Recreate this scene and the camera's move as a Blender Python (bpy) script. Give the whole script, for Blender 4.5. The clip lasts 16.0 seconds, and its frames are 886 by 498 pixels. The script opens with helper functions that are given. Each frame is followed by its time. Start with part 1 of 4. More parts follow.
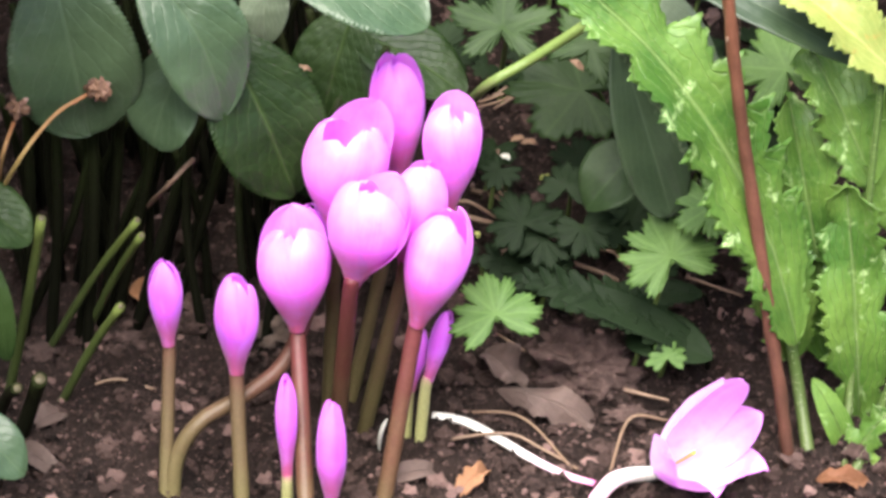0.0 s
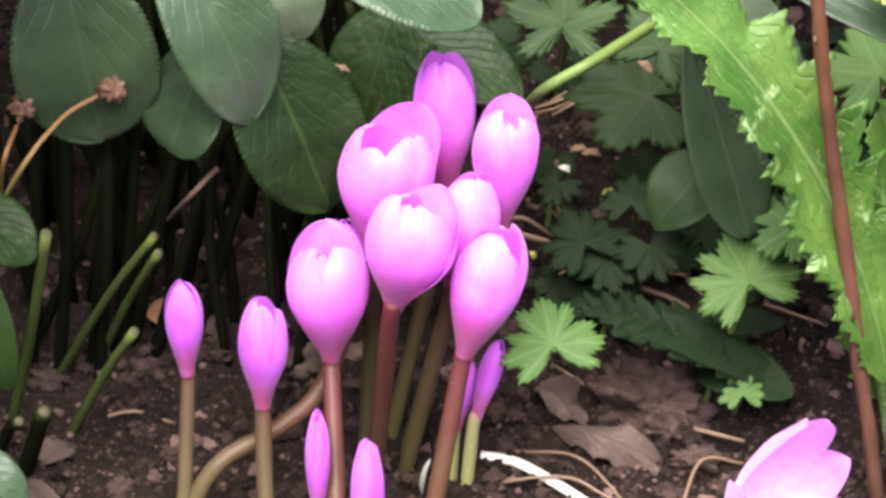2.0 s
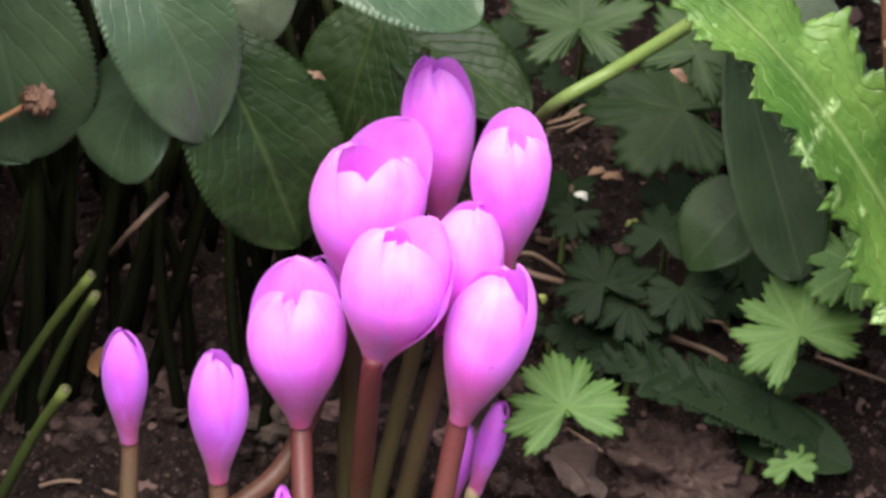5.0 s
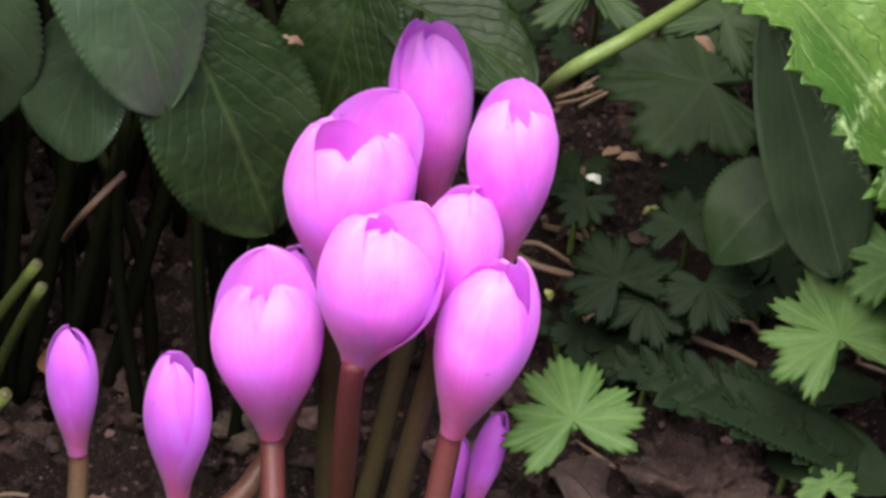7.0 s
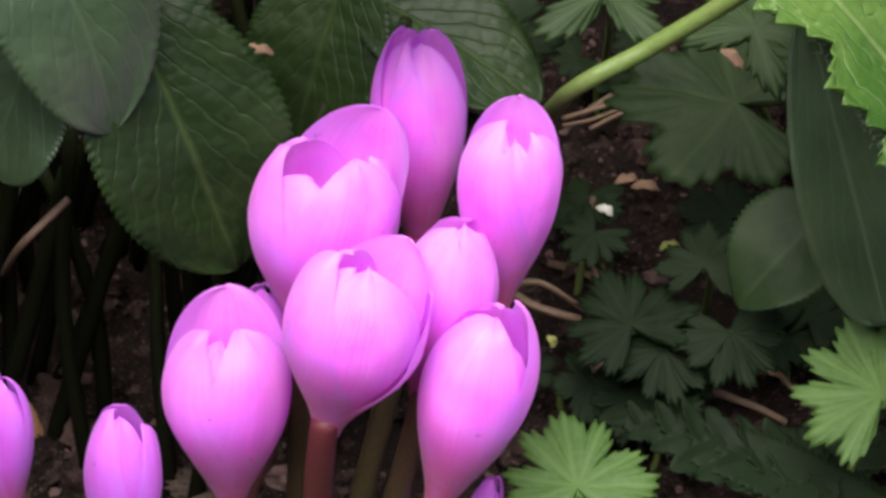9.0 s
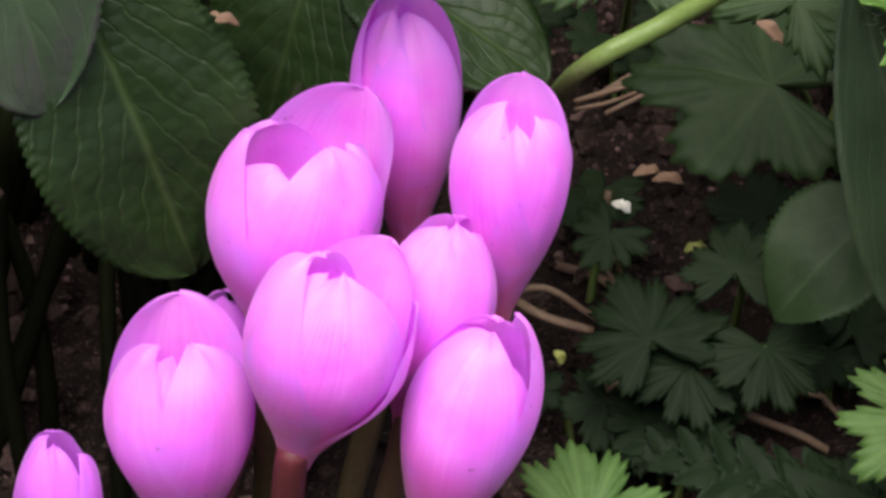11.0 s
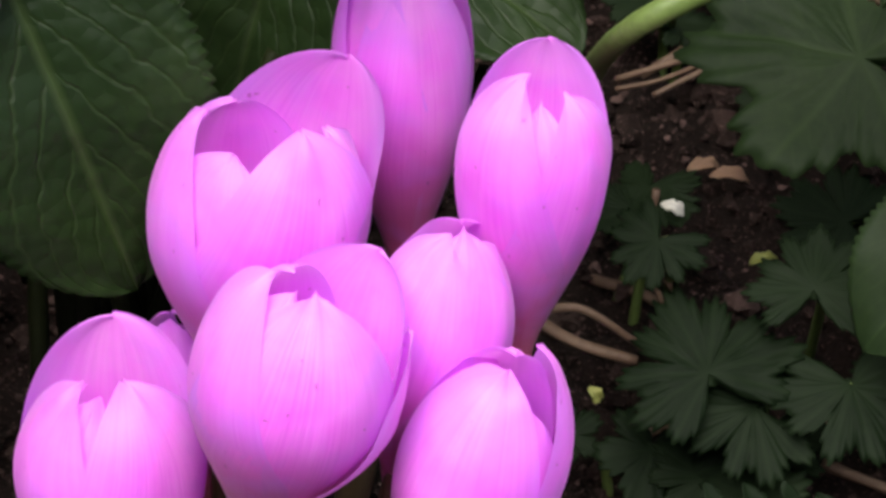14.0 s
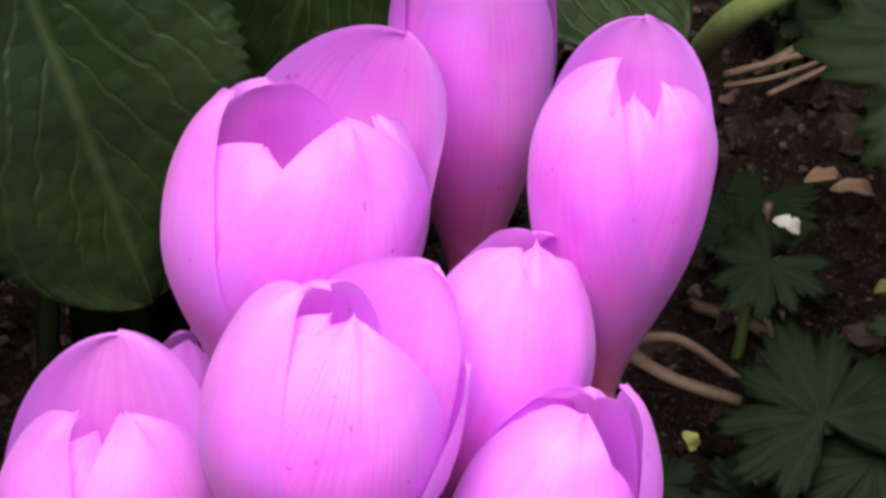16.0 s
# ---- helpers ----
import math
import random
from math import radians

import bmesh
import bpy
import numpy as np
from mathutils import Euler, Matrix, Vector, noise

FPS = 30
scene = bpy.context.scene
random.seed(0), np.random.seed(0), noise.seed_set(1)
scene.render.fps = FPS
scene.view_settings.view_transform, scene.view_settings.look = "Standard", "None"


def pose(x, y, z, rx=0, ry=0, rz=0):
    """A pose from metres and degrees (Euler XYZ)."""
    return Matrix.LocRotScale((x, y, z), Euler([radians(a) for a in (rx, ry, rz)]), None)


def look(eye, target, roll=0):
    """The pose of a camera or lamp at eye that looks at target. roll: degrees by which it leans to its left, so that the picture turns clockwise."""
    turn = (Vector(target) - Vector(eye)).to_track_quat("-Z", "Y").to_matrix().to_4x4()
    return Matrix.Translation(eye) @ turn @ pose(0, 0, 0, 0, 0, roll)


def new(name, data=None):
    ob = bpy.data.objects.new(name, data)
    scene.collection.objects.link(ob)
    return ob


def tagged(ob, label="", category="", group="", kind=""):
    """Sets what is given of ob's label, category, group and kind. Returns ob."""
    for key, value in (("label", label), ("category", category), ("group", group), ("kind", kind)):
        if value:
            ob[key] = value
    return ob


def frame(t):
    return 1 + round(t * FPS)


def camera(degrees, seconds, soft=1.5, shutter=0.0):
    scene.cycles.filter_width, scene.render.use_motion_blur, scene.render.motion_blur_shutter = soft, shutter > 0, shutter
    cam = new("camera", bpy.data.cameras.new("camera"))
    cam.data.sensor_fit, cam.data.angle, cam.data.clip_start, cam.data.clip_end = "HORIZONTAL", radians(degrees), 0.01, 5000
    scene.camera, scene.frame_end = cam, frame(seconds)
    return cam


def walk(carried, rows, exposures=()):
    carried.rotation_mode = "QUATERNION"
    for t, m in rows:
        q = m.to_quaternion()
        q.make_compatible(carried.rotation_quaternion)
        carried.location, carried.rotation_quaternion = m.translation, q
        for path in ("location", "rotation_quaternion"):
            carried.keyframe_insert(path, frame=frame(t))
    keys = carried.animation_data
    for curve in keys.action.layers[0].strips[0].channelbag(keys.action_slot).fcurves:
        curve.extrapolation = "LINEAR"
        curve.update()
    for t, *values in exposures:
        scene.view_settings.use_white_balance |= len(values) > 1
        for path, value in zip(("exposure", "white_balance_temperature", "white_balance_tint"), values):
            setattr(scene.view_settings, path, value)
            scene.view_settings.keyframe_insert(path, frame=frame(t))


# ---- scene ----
cam = camera(14, 16.0, soft=3.2)
PATH = [
    (0.0, look((0.1538, -1.5731, 0.9971), (0.0840, -0.7003, 0.5141), -0.06)),
    (0.5, look((0.1519, -1.5321, 0.9787), (0.0767, -0.6603, 0.4947), 0.00)),
    (1.0, look((0.1474, -1.4886, 0.9545), (0.0692, -0.6170, 0.4706), -0.04)),
    (1.5, look((0.1453, -1.4455, 0.9324), (0.0638, -0.5731, 0.4506), -0.01)),
    (2.0, look((0.1422, -1.4051, 0.9106), (0.0570, -0.5324, 0.4299), -0.02)),
    (2.5, look((0.1406, -1.3642, 0.8910), (0.0530, -0.4911, 0.4115), 0.07)),
    (3.0, look((0.1374, -1.3211, 0.8698), (0.0506, -0.4475, 0.3911), 0.07)),
    (3.5, look((0.1362, -1.2823, 0.8462), (0.0481, -0.4062, 0.3722), 0.15)),
    (4.0, look((0.1320, -1.2433, 0.8290), (0.0447, -0.3677, 0.3539), 0.13)),
    (6.5, look((0.1239, -1.0517, 0.7355), (0.0300, -0.1810, 0.2527), 0.34)),
    (7.0, look((0.1226, -1.0178, 0.7188), (0.0272, -0.1481, 0.2345), 0.45)),
    (7.5, look((0.1237, -0.9805, 0.7021), (0.0254, -0.1123, 0.2157), 0.71)),
    (8.0, look((0.1214, -0.9471, 0.6848), (0.0223, -0.0787, 0.1989), 0.75)),
    (8.5, look((0.1181, -0.9131, 0.6669), (0.0192, -0.0425, 0.1850), 0.68)),
    (9.0, look((0.1180, -0.8820, 0.6505), (0.0160, -0.0103, 0.1713), 0.83)),
    (9.5, look((0.1144, -0.8456, 0.6327), (0.0123, 0.0248, 0.1511), 0.90)),
    (10.0, look((0.1131, -0.8128, 0.6154), (0.0090, 0.0573, 0.1335), 0.97)),
    (12.5, look((0.1028, -0.6628, 0.5361), (-0.0094, 0.2064, 0.0543), 1.06)),
    (13.0, look((0.1000, -0.6339, 0.5204), (-0.0129, 0.2363, 0.0407), 1.24)),
    (13.5, look((0.0988, -0.6093, 0.5078), (-0.0178, 0.2593, 0.0262), 0.91)),
    (14.0, look((0.0972, -0.5841, 0.4944), (-0.0218, 0.2835, 0.0116), 0.93)),
    (14.5, look((0.0944, -0.5590, 0.4826), (-0.0258, 0.3055, -0.0054), 0.45)),
    (15.0, look((0.0936, -0.5326, 0.4666), (-0.0327, 0.3329, -0.0181), 1.05)),
    (15.5, look((0.0912, -0.5059, 0.4520), (-0.0475, 0.3604, -0.0280), 1.50)),
    (16.0, look((0.0895, -0.4839, 0.4404), (-0.0589, 0.3802, -0.0405), 1.59)),
]
walk(cam, PATH, [(0.0, 2.9), (3.5, 2.5), (7.0, 2.07), (10.0, 1.85), (13.0, 1.73), (16.0, 1.63)])

# ---- world, sun, exposure ----
world = bpy.data.worlds.new("world")
scene.world = world
world.use_nodes = True
wn = world.node_tree.nodes
sky = wn.new("ShaderNodeTexSky")
sky.sky_type = 'NISHITA'
sky.sun_disc = False
sky.sun_elevation = radians(61)
sky.sun_rotation = radians(187)
sky.dust_density = 3.0
world.node_tree.links.new(sky.outputs[0], wn["Background"].inputs["Color"])
wn["Background"].inputs["Strength"].default_value = 0.055
sun = new("sun", bpy.data.lights.new("sun", 'SUN'))
sun.data.energy = 2.3
sun.data.angle = radians(58)
sun.data.color = (1.0, 0.96, 0.9)
sun.matrix_world = look((-0.15, -1.5, 2.75), (0.0, 0.0, 0.0))


# ---- materials ----
def material(name):
    m = bpy.data.materials.new(name)
    m.use_nodes = True
    nt = m.node_tree
    return m, nt, nt.nodes["Principled BSDF"]


def node(nt, kind, **kw):
    n = nt.nodes.new("ShaderNode" + kind)
    for k, v in kw.items():
        n.inputs[k].default_value = v
    return n


def ramp(nt, fac, stops):
    n = nt.nodes.new("ShaderNodeValToRGB")
    while len(n.color_ramp.elements) < len(stops):
        n.color_ramp.elements.new(0.5)
    for e, (p, c) in zip(n.color_ramp.elements, stops):
        e.position, e.color = p, (*c, 1)
    nt.links.new(fac, n.inputs[0])
    return n.outputs[0]


def mth(nt, op, a, b=None, clamp=False):
    n = nt.nodes.new("ShaderNodeMath")
    n.operation, n.use_clamp = op, clamp
    for k, v in enumerate((a, b)):
        if v is None:
            continue
        if isinstance(v, (int, float)):
            n.inputs[k].default_value = v
        else:
            nt.links.new(v, n.inputs[k])
    return n.outputs[0]


def mixc(nt, kind, fac, a, b):
    n = nt.nodes.new("ShaderNodeMix")
    n.data_type, n.blend_type = 'RGBA', kind
    for k, v in ((0, fac), (6, a), (7, b)):
        if isinstance(v, (int, float)):
            n.inputs[k].default_value = v
        elif isinstance(v, tuple):
            n.inputs[k].default_value = (*v, 1)
        else:
            nt.links.new(v, n.inputs[k])
    return n.outputs[2]


def noise_tex(nt, scale, detail=4.0, vec=None, rough=0.55):
    n = node(nt, "TexNoise", Scale=scale, Detail=detail, Roughness=rough)
    if vec is not None:
        nt.links.new(vec, n.inputs["Vector"])
    return n


def bump(nt, bsdf, height, strength, distance):
    b = node(nt, "Bump", Strength=strength, Distance=distance)
    nt.links.new(height, b.inputs["Height"])
    nt.links.new(b.outputs[0], bsdf.inputs["Normal"])


def translucent(nt, bsdf, colour, fac):
    tr = nt.nodes.new("ShaderNodeBsdfTranslucent")
    if isinstance(colour, tuple):
        tr.inputs[0].default_value = (*colour, 1)
    else:
        nt.links.new(colour, tr.inputs[0])
    mx = node(nt, "MixShader", Fac=fac)
    out = nt.nodes["Material Output"]
    nt.links.new(bsdf.outputs[0], mx.inputs[1])
    nt.links.new(tr.outputs[0], mx.inputs[2])
    nt.links.new(mx.outputs[0], out.inputs[0])


def leaf_material(name, dark, light, vein, rough=0.45, veins=8.0, slant=0.5, relief=0.6, trans=0.25, blotch=None, spec=0.5, quilt=1.0, lace=1.0):
    """A leaf blade: u runs along the midrib, v across it; side veins, quilted cells, blotches."""
    m, nt, bs = material(name)
    uv = nt.nodes.new("ShaderNodeUVMap")
    sep = nt.nodes.new("ShaderNodeSeparateXYZ")
    nt.links.new(uv.outputs[0], sep.inputs[0])
    u, v = sep.outputs[0], sep.outputs[1]
    geo = nt.nodes.new("ShaderNodeNewGeometry")
    av = mth(nt, 'ABSOLUTE', v)
    wob = noise_tex(nt, 130, 2, geo.outputs["Position"])
    along = mth(nt, 'SUBTRACT', u, mth(nt, 'MULTIPLY', av, slant))
    ph = mth(nt, 'ADD', mth(nt, 'MULTIPLY', along, veins), mth(nt, 'MULTIPLY', wob.outputs[0], lace))
    tri = mth(nt, 'ABSOLUTE', mth(nt, 'SUBTRACT', mth(nt, 'FRACT', ph), 0.5))
    side = mth(nt, 'SUBTRACT', 1.0, mth(nt, 'MULTIPLY', tri, 9.0), True)
    mid = mth(nt, 'SUBTRACT', 1.0, mth(nt, 'MULTIPLY', av, 16.0), True)
    lines = mth(nt, 'MAXIMUM', mth(nt, 'MULTIPLY', side, 0.38), mid)
    cells = node(nt, "TexVoronoi", Scale=230.0)
    nt.links.new(geo.outputs["Position"], cells.inputs["Vector"])
    big = noise_tex(nt, 22, 3, geo.outputs["Position"])
    fine = noise_tex(nt, 420, 3, geo.outputs["Position"])
    info = nt.nodes.new("ShaderNodeObjectInfo")
    tone = mth(nt, 'ADD', mth(nt, 'MULTIPLY', big.outputs[0], 0.75), mth(nt, 'MULTIPLY', fine.outputs[0], 0.25))
    tone = mth(nt, 'ADD', tone, mth(nt, 'MULTIPLY', mth(nt, 'SUBTRACT', info.outputs["Random"], 0.5), 0.25))
    col = ramp(nt, tone, [(0.3, dark), (0.7, light)])
    if blotch:
        spots = noise_tex(nt, 60, 4, geo.outputs["Position"], 0.7)
        col = mixc(nt, 'MIX', ramp(nt, spots.outputs[0], [(0.60, (0, 0, 0)), (0.70, (1, 1, 1))]), col, blotch)
    col = mixc(nt, 'MIX', mth(nt, 'MULTIPLY', lines, 0.45), col, vein)
    nt.links.new(col, bs.inputs["Base Color"])
    bs.inputs["Roughness"].default_value = rough
    bs.inputs["Specular IOR Level"].default_value = spec
    h = mth(nt, 'SUBTRACT', mth(nt, 'MULTIPLY', cells.outputs["Distance"], -0.45 * quilt), mth(nt, 'MULTIPLY', lines, 0.8))
    h = mth(nt, 'ADD', h, mth(nt, 'MULTIPLY', fine.outputs[0], 0.12))
    bump(nt, bs, h, relief, 0.0016)
    translucent(nt, bs, mixc(nt, 'MULTIPLY', 1.0, col, (1.6, 1.9, 0.9)), trans)
    return m


M_HELL = leaf_material("hellebore_leaf", (0.009, 0.021, 0.005), (0.027, 0.050, 0.013), (0.055, 0.085, 0.028), 0.46, 7, 0.6, 0.50, 0.10, spec=0.18, quilt=1.3, lace=0.8)
M_HELL_BLUE = leaf_material("hellebore_leaf_bluish", (0.023, 0.047, 0.022), (0.056, 0.090, 0.044), (0.085, 0.125, 0.068), 0.40, 6, 0.6, 0.40, 0.12, spec=0.45, quilt=1.0, lace=0.6)
# pale mottling, stronger for a whitish sheen put into the colour
M_POPPY = leaf_material("poppy_leaf", (0.038, 0.105, 0.012), (0.165, 0.270, 0.050), (0.34, 0.46, 0.18), 0.5, 5, 0.9, 0.95, 0.30, blotch=(0.34, 0.46, 0.20), lace=1.2, quilt=0.55)
M_YELLOW = leaf_material("yellowing_leaf", (0.13, 0.20, 0.035), (0.32, 0.31, 0.09), (0.5, 0.48, 0.2), 0.55, 5, 0.9, 0.5, 0.3, blotch=(0.34, 0.18, 0.04), lace=0.4)
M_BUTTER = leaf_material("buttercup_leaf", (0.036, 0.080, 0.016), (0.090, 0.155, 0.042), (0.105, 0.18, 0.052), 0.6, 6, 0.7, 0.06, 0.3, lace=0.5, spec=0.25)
# shaded copy of the buttercup leaf: background shade put into the colour
M_BUTTER_SHADE = leaf_material("shaded_buttercup_leaf", (0.005, 0.011, 0.004), (0.014, 0.025, 0.010), (0.015, 0.027, 0.011), 0.62, 6, 0.7, 0.07, 0.2, lace=0.5, spec=0.10)
# copy between the lit and shaded leaf, part of the shade put into its colour
M_BUTTER_HALF_SHADE = leaf_material("half_shaded_buttercup_leaf", (0.011, 0.024, 0.007), (0.029, 0.054, 0.015), (0.036, 0.064, 0.019), 0.6, 6, 0.7, 0.08, 0.25, lace=0.5, spec=0.22)
M_LANCE = leaf_material("lance_leaf", (0.016, 0.030, 0.013), (0.038, 0.060, 0.028), (0.07, 0.10, 0.055), 0.42, 5, 0.9, 0.25, 0.08)
M_LANCE_PALE = leaf_material("lance_leaf_underside", (0.055, 0.075, 0.045), (0.11, 0.14, 0.090), (0.15, 0.18, 0.12), 0.45, 6, 0.8, 0.5, 0.1)
M_DRY = leaf_material("dry_leaf", (0.034, 0.021, 0.017), (0.115, 0.074, 0.062), (0.085, 0.055, 0.042), 0.8, 6, 0.5, 0.8, 0.08)
M_RUST = leaf_material("rust_leaf", (0.13, 0.05, 0.02), (0.30, 0.15, 0.075), (0.22, 0.11, 0.06), 0.7, 6, 0.5, 0.8, 0.15)
M_CHIP = leaf_material("leaf_scrap", (0.20, 0.11, 0.07), (0.42, 0.26, 0.17), (0.30, 0.18, 0.11), 0.7, 6, 0.5, 0.8, 0.15)


def petal_material(name, pale, mid, deep, base, reach=0.34, violet=(0.66, 0.24, 0.93)):
    m, nt, bs = material(name)
    uv = nt.nodes.new("ShaderNodeUVMap")
    sep = nt.nodes.new("ShaderNodeSeparateXYZ")
    nt.links.new(uv.outputs[0], sep.inputs[0])
    geo = nt.nodes.new("ShaderNodeNewGeometry")
    comb = nt.nodes.new("ShaderNodeCombineXYZ")
    nt.links.new(mth(nt, 'MULTIPLY', sep.outputs[0], 1.4), comb.inputs[0])
    nt.links.new(mth(nt, 'MULTIPLY', sep.outputs[1], 16.0), comb.inputs[1])
    info = nt.nodes.new("ShaderNodeObjectInfo")
    nt.links.new(mth(nt, 'MULTIPLY', info.outputs["Random"], 40), comb.inputs[2])
    streak = noise_tex(nt, 1.6, 4, comb.outputs[0])
    cloud = noise_tex(nt, 55, 3, geo.outputs["Position"])
    t = mth(nt, 'ADD', mth(nt, 'MULTIPLY', streak.outputs[0], 0.32), mth(nt, 'MULTIPLY', cloud.outputs[0], 0.68))
    u = sep.outputs[0]
    # paler towards the tip: light from above put into the tepal colour
    t = mth(nt, 'ADD', t, mth(nt, 'MULTIPLY', mth(nt, 'SUBTRACT', u, 0.55), 0.34))
    col = ramp(nt, t, [(0.34, deep), (0.5, mid), (0.70, pale)])
    # violet towards the tepal edges: bluish skylight on the sides, put into the colour
    sky_rim = mth(nt, 'MULTIPLY', mth(nt, 'ABSOLUTE', sep.outputs[1]), mth(nt, 'ADD', cloud.outputs[0], 0.2))
    col = mixc(nt, 'MIX', ramp(nt, sky_rim, [(0.16, (0, 0, 0)), (0.66, (0.58, 0.58, 0.58))]), col, violet)
    col = mixc(nt, 'MIX', ramp(nt, u, [(0.0, (1, 1, 1)), (reach * 0.42, (0.72, 0.72, 0.72)), (reach, (0, 0, 0))]), col, base)
    specks = noise_tex(nt, 420, 1, geo.outputs["Position"])
    col = mixc(nt, 'MIX', ramp(nt, specks.outputs[0], [(0.755, (0, 0, 0)), (0.775, (0.6, 0.6, 0.6))]), col, (0.30, 0.06, 0.25))
    # more of the violet in random patches
    flush = noise_tex(nt, 85, 2, geo.outputs["Position"])
    col = mixc(nt, 'MIX', ramp(nt, flush.outputs[0], [(0.50, (0, 0, 0)), (0.68, (0.30, 0.30, 0.30))]), col, violet)
    # fine veins along the tepal
    comb2 = nt.nodes.new("ShaderNodeCombineXYZ")
    nt.links.new(mth(nt, 'MULTIPLY', u, 2.5), comb2.inputs[0])
    nt.links.new(mth(nt, 'MULTIPLY', sep.outputs[1], 46.0), comb2.inputs[1])
    nt.links.new(mth(nt, 'MULTIPLY', info.outputs["Random"], 60), comb2.inputs[2])
    fine = noise_tex(nt, 1.0, 2, comb2.outputs[0])
    col = mixc(nt, 'MULTIPLY', 0.45, col, ramp(nt, fine.outputs[0], [(0.36, (0.88, 0.74, 0.92)), (0.60, (1.0, 1.0, 1.0))]))
    nt.links.new(col, bs.inputs["Base Color"])
    bs.inputs["Roughness"].default_value = 0.42
    bs.inputs["Specular IOR Level"].default_value = 0.4
    bs.inputs["Sheen Weight"].default_value = 0.15
    bump(nt, bs, mth(nt, 'ADD', streak.outputs[0], mth(nt, 'MULTIPLY', cloud.outputs[0], 1.5)), 0.26, 0.0010)
    glow = mth(nt, 'MULTIPLY', ramp(nt, u, [(0.1, (0, 0, 0)), (0.45, (1, 1, 1))]), 0.55)
    translucent(nt, bs, mixc(nt, 'MIX', glow, col, (1.0, 0.38, 1.0)), 0.40)
    return m


M_PETAL = petal_material("petal", (0.97, 0.33, 0.95), (0.94, 0.21, 0.92), (0.85, 0.13, 0.84), (0.55, 0.095, 0.22), 0.58)
M_BUD = petal_material("bud_petal", (0.78, 0.20, 0.86), (0.69, 0.135, 0.79), (0.58, 0.10, 0.69), (0.50, 0.10, 0.22), 0.46)
M_FALLEN = petal_material("fallen_petal", (0.95, 0.37, 0.93), (0.92, 0.26, 0.90), (0.84, 0.18, 0.86), (0.96, 0.86, 0.95), 0.92)


def tube_material(name, stops, spec=0.3):
    m, nt, bs = material(name)
    uv = nt.nodes.new("ShaderNodeUVMap")
    sep = nt.nodes.new("ShaderNodeSeparateXYZ")
    nt.links.new(uv.outputs[0], sep.inputs[0])
    geo = nt.nodes.new("ShaderNodeNewGeometry")
    big = noise_tex(nt, 70, 4, geo.outputs["Position"])
    fine = noise_tex(nt, 600, 2, geo.outputs["Position"])
    u = mth(nt, 'ADD', sep.outputs[0], mth(nt, 'MULTIPLY', mth(nt, 'SUBTRACT', big.outputs[0], 0.5), 0.35))
    col = ramp(nt, u, stops)
    col = mixc(nt, 'MULTIPLY', 0.5, col, ramp(nt, fine.outputs[0], [(0.3, (0.6, 0.6, 0.6)), (0.7, (1.0, 1.0, 1.0))]))
    nt.links.new(col, bs.inputs["Base Color"])
    bs.inputs["Roughness"].default_value = 0.45
    bs.inputs["Specular IOR Level"].default_value = spec
    bump(nt, bs, fine.outputs[0], 0.3, 0.0006)
    translucent(nt, bs, col, 0.2)
    return m


M_TUBE_RED = tube_material("reddish_tube", [(0.0, (0.12, 0.085, 0.042)), (0.3, (0.105, 0.038, 0.028)), (0.74, (0.155, 0.030, 0.044)), (0.97, (0.50, 0.090, 0.20))])
M_TUBE_TAN = tube_material("tan_tube", [(0.0, (0.125, 0.105, 0.045)), (0.40, (0.105, 0.066, 0.038)), (0.74, (0.135, 0.054, 0.043)), (0.97, (0.48, 0.095, 0.20))])
M_TUBE_PALE = tube_material("pale_tube", [(0.0, (0.40, 0.40, 0.16)), (0.6, (0.38, 0.36, 0.17)), (0.8, (0.42, 0.24, 0.20)), (1.0, (0.52, 0.12, 0.26))])
M_TUBE_WHITE = tube_material("white_tube", [(0.0, (0.62, 0.20, 0.38)), (0.25, (0.75, 0.50, 0.60)), (0.5, (0.80, 0.76, 0.72)), (1.0, (0.78, 0.74, 0.68))])
M_TUBE_BROWN = tube_material("brown_stalk", [(0.0, (0.075, 0.034, 0.024)), (0.35, (0.15, 0.062, 0.042)), (0.55, (0.095, 0.040, 0.026)), (0.8, (0.17, 0.068, 0.040)), (1.0, (0.11, 0.045, 0.028))])
M_STALK = tube_material("green_stalk", [(0.0, (0.10, 0.14, 0.04)), (0.6, (0.15, 0.22, 0.055)), (1.0, (0.22, 0.29, 0.08))])
M_STALK_CUT = tube_material("cut_green_stalk", [(0.0, (0.040, 0.052, 0.018)), (0.6, (0.080, 0.108, 0.030)), (1.0, (0.135, 0.170, 0.045))], 0.15)
# near-black: the shade under the leaves is put into the stalk colour
M_STALK_SHADE = tube_material("shade_dark_stalk", [(0.0, (0.006, 0.006, 0.004)), (0.6, (0.009, 0.010, 0.005)), (1.0, (0.020, 0.026, 0.009))], 0.06)
M_STALK_PALE = tube_material("pale_hairy_stalk", [(0.0, (0.070, 0.095, 0.030)), (1.0, (0.085, 0.145, 0.036))])
M_CUT = tube_material("cut_pith", [(0.0, (0.030, 0.024, 0.014)), (1.0, (0.10, 0.085, 0.05))])
M_SHEATH = tube_material("white_sheath", [(0.0, (0.66, 0.64, 0.55)), (1.0, (0.80, 0.78, 0.72))])
M_TWIG = tube_material("twig_bark", [(0.0, (0.16, 0.10, 0.07)), (0.5, (0.24, 0.16, 0.11)), (1.0, (0.19, 0.12, 0.08))])
M_SEEDHEAD = tube_material("seedhead_husk", [(0.0, (0.20, 0.11, 0.07)), (0.5, (0.30, 0.17, 0.13)), (1.0, (0.14, 0.075, 0.06))])
